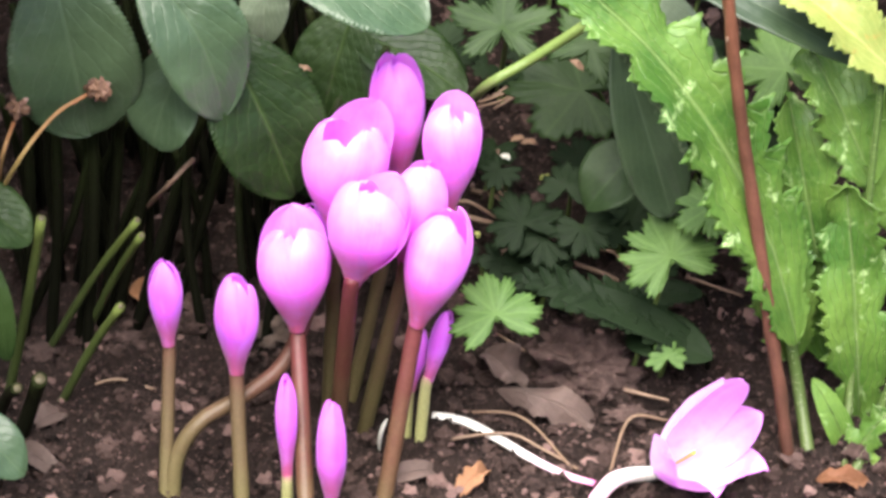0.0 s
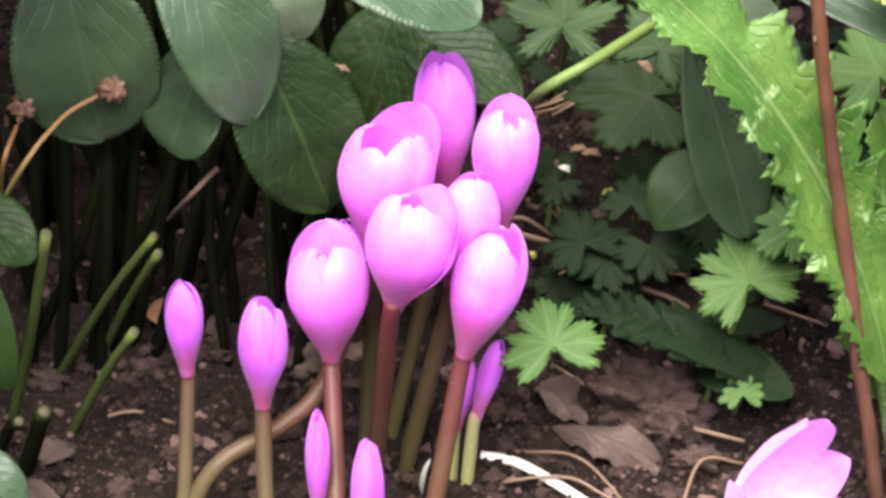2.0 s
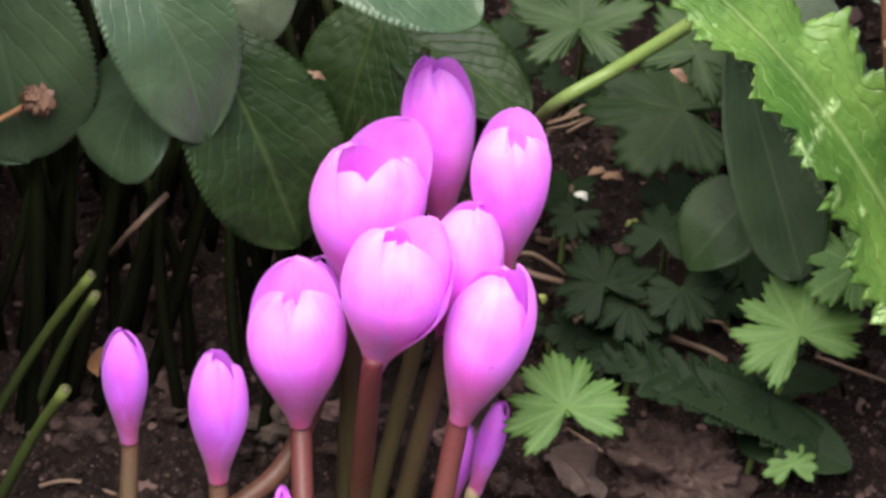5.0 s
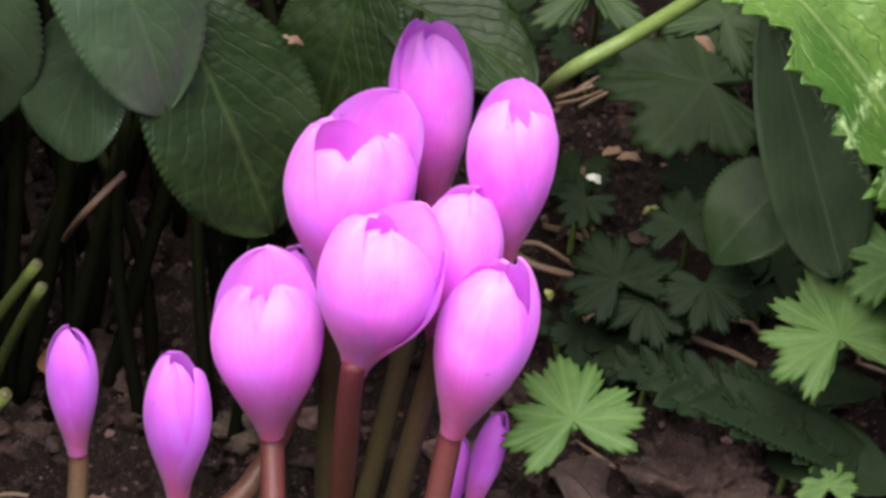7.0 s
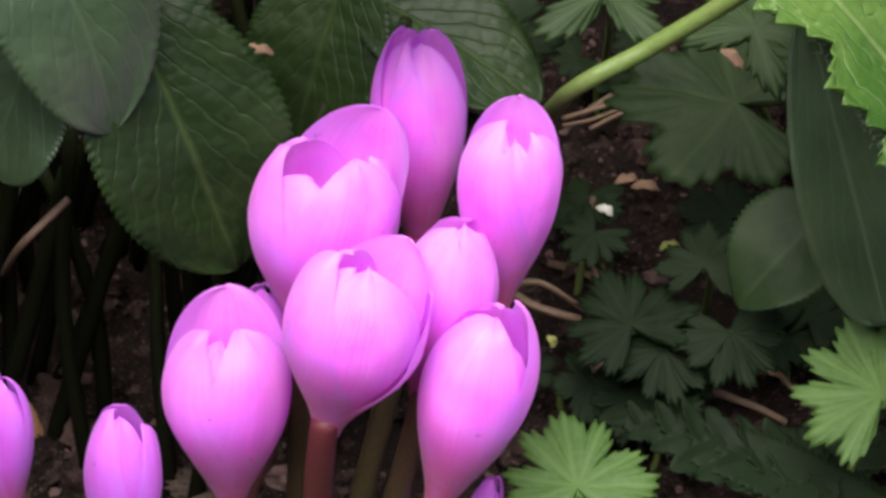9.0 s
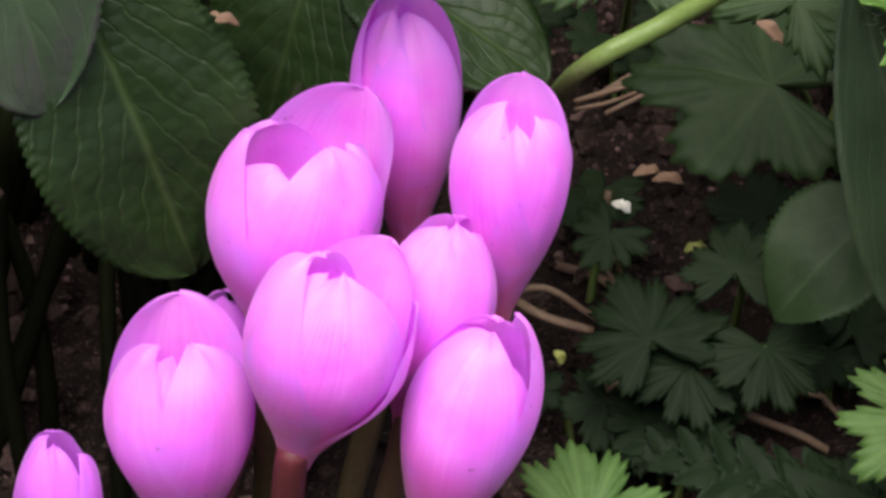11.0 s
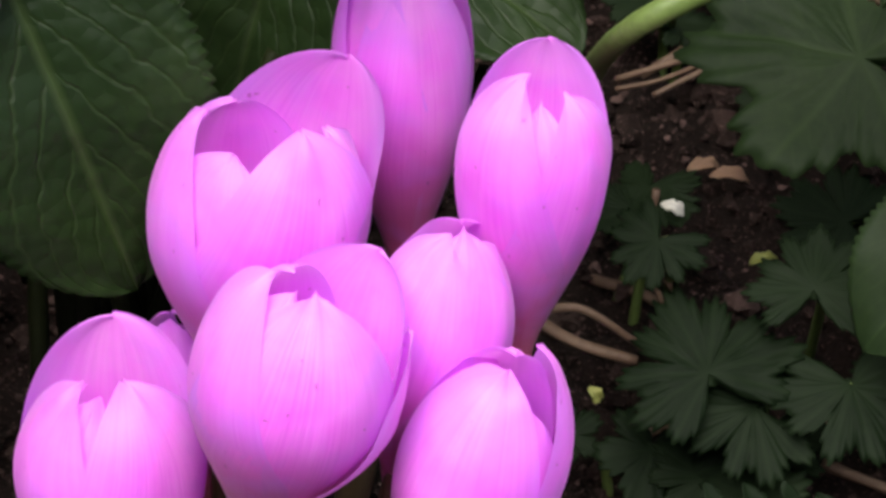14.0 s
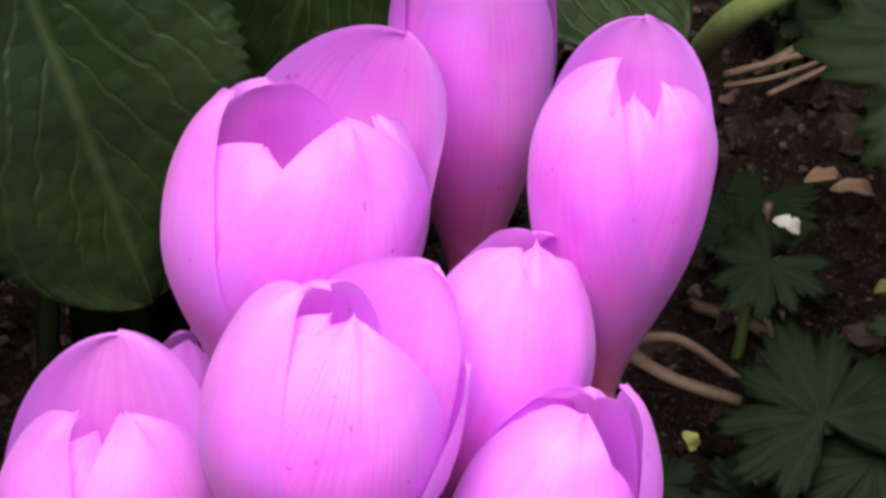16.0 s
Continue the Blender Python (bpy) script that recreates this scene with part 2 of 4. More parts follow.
M_SEEDSTALK = tube_material("seed_stalk", [(0.0, (0.33, 0.30, 0.10)), (0.5, (0.36, 0.22, 0.09)), (1.0, (0.30, 0.13, 0.06))])
M_ANTHER = tube_material("anther", [(0.0, (0.85, 0.50, 0.08)), (1.0, (0.90, 0.60, 0.12))])
M_HAIR = tube_material("bristle", [(0.0, (0.40, 0.46, 0.28)), (1.0, (0.60, 0.64, 0.48))])


def soil_material(name, dark, light, grit):
    m, nt, bs = material(name)
    geo = nt.nodes.new("ShaderNodeNewGeometry")
    big = noise_tex(nt, 18, 4, geo.outputs["Position"])
    med = noise_tex(nt, 120, 6, geo.outputs["Position"], 0.7)
    fine = noise_tex(nt, 900, 3, geo.outputs["Position"], 0.7)
    t = mth(nt, 'ADD', mth(nt, 'MULTIPLY', big.outputs[0], 0.45), mth(nt, 'MULTIPLY', med.outputs[0], 0.55))
    t = mth(nt, 'ADD', t, mth(nt, 'MULTIPLY', mth(nt, 'SUBTRACT', geo.outputs["Random Per Island"], 0.5), 0.42))
    col = ramp(nt, t, [(0.3, dark), (0.62, light)])
    col = mixc(nt, 'MIX', ramp(nt, geo.outputs["Random Per Island"], [(0.80, (0, 0, 0)), (1.0, (0.75, 0.75, 0.75))]), col, grit)
    col = mixc(nt, 'MIX', ramp(nt, fine.outputs[0], [(0.58, (0, 0, 0)), (0.70, (0.8, 0.8, 0.8))]), col, grit)
    nt.links.new(col, bs.inputs["Base Color"])
    bs.inputs["Roughness"].default_value = 0.85
    bs.inputs["Specular IOR Level"].default_value = 0.12
    h = mth(nt, 'ADD', med.outputs[0], mth(nt, 'MULTIPLY', fine.outputs[0], 0.5))
    bump(nt, bs, h, 1.0, 0.004)
    return m


M_SOIL = soil_material("soil", (0.0026, 0.0017, 0.0013), (0.019, 0.012, 0.010), (0.15, 0.090, 0.082))
M_CLOD = soil_material("soil_clod", (0.006, 0.0037, 0.0030), (0.060, 0.038, 0.033), (0.24, 0.15, 0.135))
M_LUMP = soil_material("pale_soil_clod", (0.025, 0.016, 0.014), (0.13, 0.084, 0.075), (0.23, 0.16, 0.14))
M_STONE = soil_material("stone", (0.065, 0.046, 0.038), (0.15, 0.11, 0.09), (0.22, 0.17, 0.14))


# ---- mesh helpers ----
def part(name, bm, mat, parent=None, label="", smooth=True, solid=0.0):
    me = bpy.data.meshes.new(name)
    bm.normal_update()
    bm.to_mesh(me)
    bm.free()
    me.materials.append(mat)
    if smooth:
        me.polygons.foreach_set("use_smooth", [True] * len(me.polygons))
    ob = new(name, me)
    if parent:
        ob.parent = parent
        ob.matrix_parent_inverse = parent.matrix_basis.inverted()
    if solid:
        s = ob.modifiers.new("thickness", 'SOLIDIFY')
        s.thickness, s.offset = solid, 0
    if label:
        tagged(ob, label)
    return ob


def thing(name, at, label, category, group=""):
    ob = new(name)
    ob.empty_display_size = 0.01
    ob.matrix_basis = pose(*at)
    return tagged(ob, label, category, group)


def spline(pts, n):
    """Catmull-Rom through the points, n samples."""
    p = [Vector(q) for q in pts]
    if len(p) == 2:
        return [p[0].lerp(p[1], k / (n - 1)) for k in range(n)]
    p = [2 * p[0] - p[1]] + p + [2 * p[-1] - p[-2]]
    out = []
    for k in range(n):
        s = k / (n - 1) * (len(p) - 3)
        i = min(int(s), len(p) - 4)
        t = s - i
        a, b, c, d = p[i:i + 4]
        out.append(0.5 * (2 * b + (c - a) * t + (2 * a - 5 * b + 4 * c - d) * t * t + (3 * b - a - 3 * c + d) * t ** 3))
    return out


def tube(pts, r0, r1, n=14, segs=10, flat=1.0, wobble=0.0, flare=None, seed=0):
    """A closed tube through pts, u along it in the UVs. flare(s) scales the radius."""
    bm = bmesh.new()
    uvl = bm.loops.layers.uv.new("UVMap")
    c = spline(pts, n)
    rings = []
    side = None
    for k, q in enumerate(c):
        t = (c[min(k + 1, n - 1)] - c[max(k - 1, 0)]).normalized()
        side = (Vector((1, 0.13, 0.07)) if side is None else side)
        side = (side - side.dot(t) * t).normalized()
        up = t.cross(side)
        s = k / (n - 1)
        r = r0 + (r1 - r0) * s
        if flare:
            r *= flare(s)
        ring = []
        for j in range(segs):
            a = 2 * math.pi * j / segs
            w = 1 + wobble * noise.noise(Vector((q.x * 90 + seed, q.y * 90 + math.cos(a), q.z * 90 + math.sin(a))))
            ring.append(bm.verts.new(q + (side * math.cos(a) + up * math.sin(a) * flat) * r * w))
        rings.append(ring)
    for k in range(n - 1):
        for j in range(segs):
            f = bm.faces.new((rings[k][j], rings[k][(j + 1) % segs], rings[k + 1][(j + 1) % segs], rings[k + 1][j]))
            for lp, (uu, vv) in zip(f.loops, ((k, j), (k, j + 1), (k + 1, j + 1), (k + 1, j))):
                lp[uvl].uv = (uu / (n - 1), vv / segs)
    for ring, uu, flip in ((rings[0], 0, True), (rings[-1], 1, False)):
        f = bm.faces.new(ring[::-1] if flip else ring)
        for lp in f.loops:
            lp[uvl].uv = (uu, 0.5)
    return bm


def blade(base, tip, width, face=(0, -0.5, 0.85), bend=0.12, fold=0.12, teeth=26, tooth=0.05, lobes=0, lobe=0.0, wide=0.45, sharp=1.0,
          wave=0.03, seed=0, side=0.0, nv=7, neck=0.0, twist=0.0, into=None):
    """A leaf blade from base to tip: toothed, lobed, folded along its midrib, arched and wavy. side bows the midrib sideways."""
    b, e = Vector(base), Vector(tip)
    L = (e - b).length
    ax = (e - b).normalized()
    nr = Vector(face)
    nr = (nr - nr.dot(ax) * ax).normalized()
    sd = ax.cross(nr)
    nu = max(12 if into else 24, teeth * 4)
    bm = into or bmesh.new()
    uvl = bm.loops.layers.uv.verify()
    rows = []
    pk = wide / (1 - wide)
    for i in range(nu + 1):
        u = i / nu
        # outline with its widest place at u = wide
        w = (u ** pk * (1 - u)) / (wide ** pk * (1 - wide)) if 0 < u < 1 else 0.0
        w = max(w, 0.0) ** (0.62 * sharp) * width / 2
        w = max(w, neck * width / 2 * (1 - u))
        lb = 1.0
        row = []
        n2 = twist * (u - 0.3)
        sdu = sd * math.cos(n2) + nr * math.sin(n2)
        nru = nr * math.cos(n2) - sd * math.sin(n2)
        c = b + ax * (L * u) + nr * (bend * L * (4 * u * (1 - u) - 0.6 * u)) + sd * (side * L * 4 * u * (1 - u))
        for k in range(-nv, nv + 1):
            v = k / nv
            out = abs(v)
            sgn = 1 if v > 0 else -1
            ph = u * lobes + (0.23 if sgn > 0 else 0.0)
            tri = 1 - abs(2 * (ph % 1.0) - 1)
            lb = 1 - lobe * (0.75 + 0.7 * noise.noise(Vector((u * 7, sgn * 3.0, seed * 5.3)))) * (1 - tri) ** 0.9 * (0.35 + 0.65 * out) if lobes else 1.0
            fr = (u * teeth + (0.4 if sgn > 0 else 0)) % 1.0
            tt = 1 + tooth * (fr * 2 - 1) * (1 if fr < 0.75 else (1 - fr) * 4 * 0.8)
            ww = w * lb * (tt if out > 0.99 else 1)
            fwd = (0.75 * lobe * w * out * out * (0.35 + tri)) if lobes else 0
            y = v * ww
            h = fold * abs(y) + wave * width * out * math.sin(u * 9 + seed * 2.1 + (1.7 if sgn > 0 else 0)) * u
            h += 0.02 * width * noise.noise(Vector((u * 6, v * 3, seed * 3.7)))
            row.append(bm.verts.new(c + sdu * y + nru * h + ax * fwd))
        rows.append(row)
    for i in range(nu):
        for k in range(2 * nv):
            f = bm.faces.new((rows[i][k], rows[i + 1][k], rows[i + 1][k + 1], rows[i][k + 1]))
            for lp, (uu, vv) in zip(f.loops, ((i, k), (i + 1, k), (i + 1, k + 1), (i, k + 1))):
                lp[uvl].uv = (uu / nu, (vv / nv - 1))
    bmesh.ops.remove_doubles(bm, verts=rows[0] + rows[-1], dist=1e-5)
    return bm


def pinnate(base, tip, width, pairs=8, face=(0, -0.5, 0.85), bend=0.06, side=0.0, seed=0, slant=0.8, jag=0.28, wide=0.45, droop=0.10, rib=0.62):
    """A feather-cut leaf: a ribbon along the midrib and jagged lobes that lean forward on both sides, each tilted its own way."""
    rn = random.Random(seed * 13 + 5)
    b, e = Vector(base), Vector(tip)
    L = (e - b).length
    ax = (e - b).normalized()
    nr = Vector(face)
    nr = (nr - nr.dot(ax) * ax).normalized()
    sd = ax.cross(nr)
    bm = blade(b, e, width * rib, face, bend, 0.15, pairs * 4, 0.10, wide=wide, seed=seed, side=side, nv=5, neck=0.3, wave=0.06)
    pk = wide / (1 - wide)
    for k in range(pairs * 2 + 1):
        u = 0.06 + 0.90 * k / (pairs * 2)
        sg = 1 if k % 2 else -1
        w = ((u ** pk * (1 - u)) / (wide ** pk * (1 - wide))) ** 0.55 * width / 2
        c = b + ax * (L * u) + nr * (bend * L * (4 * u * (1 - u) - 0.6 * u)) + sd * (side * L * 4 * u * (1 - u))
        ln = max(w * rn.uniform(0.85, 1.2), width * 0.10)
        sl = slant + 0.5 * u + rn.uniform(-0.15, 0.15)
        d = (sd * sg + ax * sl - nr * droop * rn.uniform(-0.6, 1.2)).normalized()
        fc = nr + sd * (sg * rn.uniform(-0.1, 0.25)) + ax * rn.uniform(-0.15, 0.15)
        blade(c - d * ln * 0.15, c + d * ln * 1.15, ln * rn.uniform(0.55, 0.75), fc, -0.03, 0.2, 5, jag, wide=0.35, sharp=1.15, wave=0.06, seed=seed + k, nv=3, into=bm)
    return bm


def palmate(centre, face, up, radius, lobes, teeth=7, tooth=0.1, cup=0.1, seed=0, power=2.2):
    """A hand-shaped leaf round the top of its stalk. lobes: (degrees from up, length, half-width in degrees)."""
    c = Vector(centre)
    nr = Vector(face).normalized()
    upv = Vector(up)
    upv = (upv - upv.dot(nr) * nr).normalized()
    rt = upv.cross(nr)
    na, nrad = 200, 8
    bm = bmesh.new()
    uvl = bm.loops.layers.uv.new("UVMap")
    mid = bm.verts.new(c)
    grid, info = [], []
    for j in range(na):
        a = 360 * j / na
        best, bd, bl = 0.12, 0, 0.12
        for lo in lobes:
            d = (a - lo[0] + 180) % 360 - 180
            x = abs(d) / lo[2]
            if x < 1:
                r = plain = lo[1] * (1 - x ** power) ** 0.6
                # coarse teeth, three big notches a lobe
                saw = abs(((x * teeth * 0.5) % 1.0) - 0.5) * 2
                r *= 1 - tooth * (1 - saw) * (0.4 + x)
                r *= 1 + 0.16 * noise.noise(Vector((a * 0.045, seed * 4.1, lo[0] * 0.1))) + 0.07 * noise.noise(Vector((a * 0.2, seed * 2.3, 5.0)))
                if r > best:
                    best, bd, bl = r, d, plain
        ring = []
        for k in range(1, nrad + 1):
            q = k / nrad
            rr = best * radius * q
            ar = radians(a)
            lift = cup * radius * q * q - 0.18 * abs(math.sin(radians(bd))) * -rr * 0.5
            lift += 0.05 * radius * noise.noise(Vector((math.cos(ar) * q * 2.2, math.sin(ar) * q * 2.2, seed * 1.9)))
            ring.append(bm.verts.new(c + upv * (math.cos(ar) * rr) + rt * (math.sin(ar) * rr) + nr * lift))
        grid.append(ring)
        info.append((bl, bd))

    def uvof(j, k):
        best, bd = info[j % na]
        q = k / nrad
        return (q * best * math.cos(radians(bd)), q * best * math.sin(radians(bd)) * 1.4)
    for j in range(na):
        j2 = (j + 1) % na
        f = bm.faces.new((mid, grid[j2][0], grid[j][0]))
        for lp, (jj, k) in zip(f.loops, ((j, 0), (j2, 1), (j, 1))):
            lp[uvl].uv = uvof(jj, k)
        for k in range(nrad - 1):
            f = bm.faces.new((grid[j][k], grid[j2][k], grid[j2][k + 1], grid[j][k + 1]))
            for lp, (jj, kk) in zip(f.loops, ((j, k + 1), (j2, k + 1), (j2, k + 2), (j, k + 2))):
                lp[uvl].uv = uvof(jj, kk)
    return bm


def lump(at, size, seed, squash=0.7, rough=0.35, sub=3):
    """A clod or stone: a sphere pushed about by noise at two scales."""
    bm = bmesh.new()
    bmesh.ops.create_icosphere(bm, subdivisions=sub, radius=1.0)
    for v in bm.verts:
        d = v.co.normalized()
        r = 1 + rough * noise.noise(d * 1.6 + Vector((seed * 7.3, 0, 0))) + rough * 0.5 * noise.noise(d * 4.5 + Vector((0, seed * 3.1, 0))) + rough * 0.35 * noise.noise(d * 11 + Vector((0, 0, seed * 2.3))) + rough * 0.22 * noise.noise(d * 23 + Vector((seed, 0, 0)))
        v.co = Vector((d.x * r * size[0], d.y * r * size[1], d.z * r * size[2] * squash)) + Vector(at)
    return bm


# ---- ground ----
def ground_z(x, y):
    z = 0.5 * max(min(y, 0.35) - 0.045, 0.0) + 0.3 * max(min(y, 0.75) - 0.35, 0.0)
    near = max(0.0, 1 - max(abs(x) - 0.5, 0) * 1.2) * max(0.0, 1 - max(abs(y - 0.2) - 0.7, 0) * 1.2)
    p = Vector((x, y, 0))
    # trodden flat where the fallen flowers lie
    for cx, cy, rr in ((0.125, -0.004, 0.035), (0.065, 0.018, 0.035)):
        near *= 1 - 0.75 * math.exp(-((x - cx) ** 2 + (y - cy) ** 2) / rr ** 2)
    z += near * (0.010 * noise.noise(p * 9) + 0.008 * noise.noise(p * 28) + 0.0085 * noise.noise(p * 75 + Vector((3, 1, 0)))
                 + 0.0075 * noise.noise(p * 160))
    return z


def graded(lo, hi, step, far):
    out = list(np.arange(lo, hi, step))
    g = step
    while out[-1] < far:
        g *= 1.35
        out.append(out[-1] + g)
    g = step
    while out[0] > -far:
        g *= 1.35
        out.insert(0, out[0] - g)
    return out


gx, gy = graded(-0.30, 0.36, 0.0028, 60.0), graded(-0.16, 0.66, 0.003, 60.0)
gv = [(x, y, ground_z(x, y)) for y in gy for x in gx]
nx = len(gx)
gf = [(j * nx + i, j * nx + i + 1, (j + 1) * nx + i + 1, (j + 1) * nx + i) for j in range(len(gy) - 1) for i in range(nx - 1)]
gm = bpy.data.meshes.new("ground")
gm.from_pydata(gv, [], gf)
gm.polygons.foreach_set("use_smooth", [True] * len(gm.polygons))
gm.materials.append(M_SOIL)
tagged(new("ground", gm), "dark brown crumbly garden soil, damp and uneven", "soil", kind="structure")


def lay(p, h):
    """The point, lifted where the soil would bury it."""
    p = Vector(p)
    return Vector((p.x, p.y, max(p.z, ground_z(p.x, p.y) + h)))


def on_ground(x, y, dz=0.0):
    return Vector((x, y, ground_z(x, y) + dz))


# ---- autumn crocuses ----
def crocus(foot, neck, top, width, tepals, r_tube=0.0035, tube_mat=M_TUBE_RED, petal=M_PETAL, widest=0.60, bow=(), label="",
           stamens=0, name="autumn_crocus", group="autumn crocuses in the clump", funnel=1.35):
    """One flower: a bare tube from the soil and an egg-shaped goblet of rounded, overlapping tepals.
    tepals: (degrees round the axis, length, half-width in degrees, distance out, how far the tip stays from the axis)."""
    th = thing(name, tuple(foot), label, "flower", group)
    nk, tp = Vector(neck), Vector(top)
    L = (tp - nk).length
    ax = (tp - nk).normalized()
    X = Vector((1, 0, 0))
    X = (X - X.dot(ax) * ax).normalized()
    Y = ax.cross(X)
    fl = Vector(foot) - Vector((0, 0, 0.012))
    pts = [fl, *[Vector(q) for q in bow], nk - ax * 0.006, nk + ax * 0.002]
    part("tube", tube(pts, r_tube * 1.12, r_tube, 26, 14, wobble=0.08), tube_mat, th)
    R = width / 2
    ns, nv = 30, 10
    key = foot[0] * 91
    for n, (deg, ln, hw, out, tip) in enumerate(tepals):
        a0 = radians(deg)
        ca, sa = math.cos(a0), math.sin(a0)
        bm = bmesh.new()
        uvl = bm.loops.layers.uv.new("UVMap")
        rows = []
        wmax = R * radians(hw)
        point = 1.9 + 0.5 * noise.noise(Vector((key, n * 2.7, 0)))
        for i in range(ns + 1):
            s = math.sin(math.pi / 2 * i / ns)
            h = s * ln
            wd = widest * (0.55 + 0.45 * ln)
            if h < wd:
                r = r_tube * 1.03 + (R - r_tube * 1.03) * math.sin(math.pi / 2 * h / wd) ** funnel
            else:
                e = (h - wd) / (ln - wd)
                r = R * (tip + (1 - tip) * max(0.0, 1 - e ** 2.1) ** 0.62)
            r *= 1 + (out - 1) * min(1.0, s * 2.2)
            e = max(0.0, (s - 0.40) / 0.60)
            w = wmax * max(0.0, 1 - e ** point) ** 0.56 * min(1.0, 0.40 + 1.7 * s)
            rc = max(r, 0.62 * R * min(1.0, s * 2.2))
            half = min(w / rc, 1.75)
            row = []
            for k in range(-nv, nv + 1):
                v = k / nv
                f = v * half
                o_ = r - rc + rc * math.cos(f)
                p_ = rc * math.sin(f)
                # lazy undulation, a shallow keel and one free edge that lifts a little
                o_ += L * s * (0.020 * noise.noise(Vector((v * 1.4 + n * 5.1, s * 2.4, key))) + 0.006 * v * (1 if n % 2 else -1) + 0.012 * max(0, v - 0.6) * s)
                o_ -= 0.030 * R * math.exp(-(v / 0.12) ** 2) * math.sin(math.pi * s)
                z = L * (h + s ** 3 * (0.012 * noise.noise(Vector((v * 2.6, n * 3.3, key + 2))) + 0.010 * math.exp(-(v / 0.10) ** 2)))
                row.append(bm.verts.new(nk + ax * z + X * (ca * o_ - sa * p_) + Y * (sa * o_ + ca * p_)))
            rows.append(row)
        for i in range(ns):
            for k in range(2 * nv):
                f = bm.faces.new((rows[i][k], rows[i][k + 1], rows[i + 1][k + 1], rows[i + 1][k]))
                for lp, (uu, vv) in zip(f.loops, ((i, k), (i, k + 1), (i + 1, k + 1), (i + 1, k))):
                    lp[uvl].uv = (math.sin(math.pi / 2 * uu / ns), vv / nv - 1)
        part("tepal", bm, petal, th)
    if stamens:
        for k in range(stamens):
            a = radians(60 * k + 20)
            d = X * math.cos(a) + Y * math.sin(a)
            q0, q1 = nk + ax * (0.12 * L) + d * 0.2 * R, nk + ax * (0.30 * L) + d * 0.25 * R
            part("stamen", tube([q0, q1, q1 + ax * 0.008], 0.0006, 0.0013, 8, 6), M_ANTHER, th, "orange-yellow stamen")
    return th


def goblet(a0, hw=68):
    """Three outer tepals from the given bearing and three inner ones between them, closed."""
    return [(a0 + 120 * k, 1.0 - 0.015 * k, hw, 1.0, 0.06 + 0.02 * k) for k in range(3)] + [(a0 + 60 + 120 * k, 0.9, hw * 0.9, 0.94, 0.08) for k in range(3)]


# ---- unseen hedges, added to close the bed and block low sky light ----
def hedge(name, a, b, height, label):
    """A clipped hedge: a rounded box of foliage with closed ends."""
    bm = bmesh.new()
    a, b = Vector(a), Vector(b)
    d = (b - a).normalized()
    nrm = Vector((-d.y, d.x, 0))
    n, m = 90, 40
    rows = []
    for i in range(n + 1):
        taper = max(0.0, 1 - (2 * i / n - 1) ** 16) ** 0.5
        row = []
        for j in range(m + 1):
            q = math.pi * j / m
            cx, sz = math.cos(q), math.sin(q)
            wd, ht = 0.30 * math.copysign(abs(cx) ** 0.4, cx), height * sz ** 0.4
            p = a.lerp(b, i / n) + nrm * (wd * taper) + Vector((0, 0, ht * (0.2 + 0.8 * taper)))
            p += (nrm * cx + Vector((0, 0, sz))) * taper * (0.05 * noise.noise(p * 4) + 0.03 * noise.noise(p * 13))
            row.append(bm.verts.new(p))
        rows.append(row)
    for i in range(n):
        for j in range(m):
            bm.faces.new((rows[i][j], rows[i + 1][j], rows[i + 1][j + 1], rows[i][j + 1]))
    bm.loops.layers.uv.new("UVMap")
    tagged(part(name, bm, M_BUTTER_SHADE), label, "hedge", kind="structure")


hedge("backdrop_hedge", (-3.0, 1.5, -0.1), (3.0, 1.5, -0.1), 1.5, "unseen hedge added behind the flower bed to block light")
hedge("backdrop_hedge_rear", (3.0, -3.4, -0.1), (-3.0, -3.4, -0.1), 1.7, "unseen hedge added behind the viewer to block low sky light")
hedge("backdrop_hedge_side", (-1.3, -0.6, -0.1), (-1.3, 1.1, -0.1), 1.1, "unseen hedge added beside the flower bed to block light")
crocus((-0.0333, -0.0786, 0.0000), (-0.0452, -0.0080, 0.0814), (-0.0466, -0.0080, 0.1511), 0.0380,
       [(98, 0.885, 86, 0.97, 1.0), (212, 0.83, 74, 1.0, 0.22), (322, 0.86, 74, 1.0, 0.24), (150, 0.70, 60, 0.90, 0.3), (262, 0.80, 48, 0.90, 0.18), (35, 0.70, 60, 0.90, 0.3)],
       0.0040, M_TUBE_RED, label="pink-lilac autumn crocus goblet on a reddish tube in the soil")
crocus((-0.0312, 0.0261, 0.0000), (-0.0158, -0.0180, 0.1140), (-0.0035, -0.0180, 0.1749), 0.0388,
       [(2, 0.84, 44, 1.10, 0.90), (206, 0.95, 64, 1.0, 0.36), (56, 0.95, 84, 0.98, 0.92), (286, 0.93, 80, 1.01, 0.26), (130, 0.90, 66, 0.94, 0.35), (246, 0.915, 58, 0.94, 0.26)],
       0.0040, M_TUBE_RED, funnel=1.6, label="wide pink-lilac autumn crocus goblet on a crimson tube")
crocus((-0.0374, 0.0504, 0.0000), (-0.0283, 0.0270, 0.1179), (-0.0186, 0.0270, 0.1902), 0.0440,
       [(60, 0.955, 84, 0.96, 1.0), (194, 0.86, 62, 1.02, 0.58), (310, 0.89, 74, 1.0, 0.42), (0, 0.86, 56, 0.92, 0.5), (246, 0.815, 66, 0.95, 0.60), (128, 0.80, 66, 0.93, 0.75)],
       0.0036, M_TUBE_TAN, label="large opening pink autumn crocus, pale inside, on a tan tube")
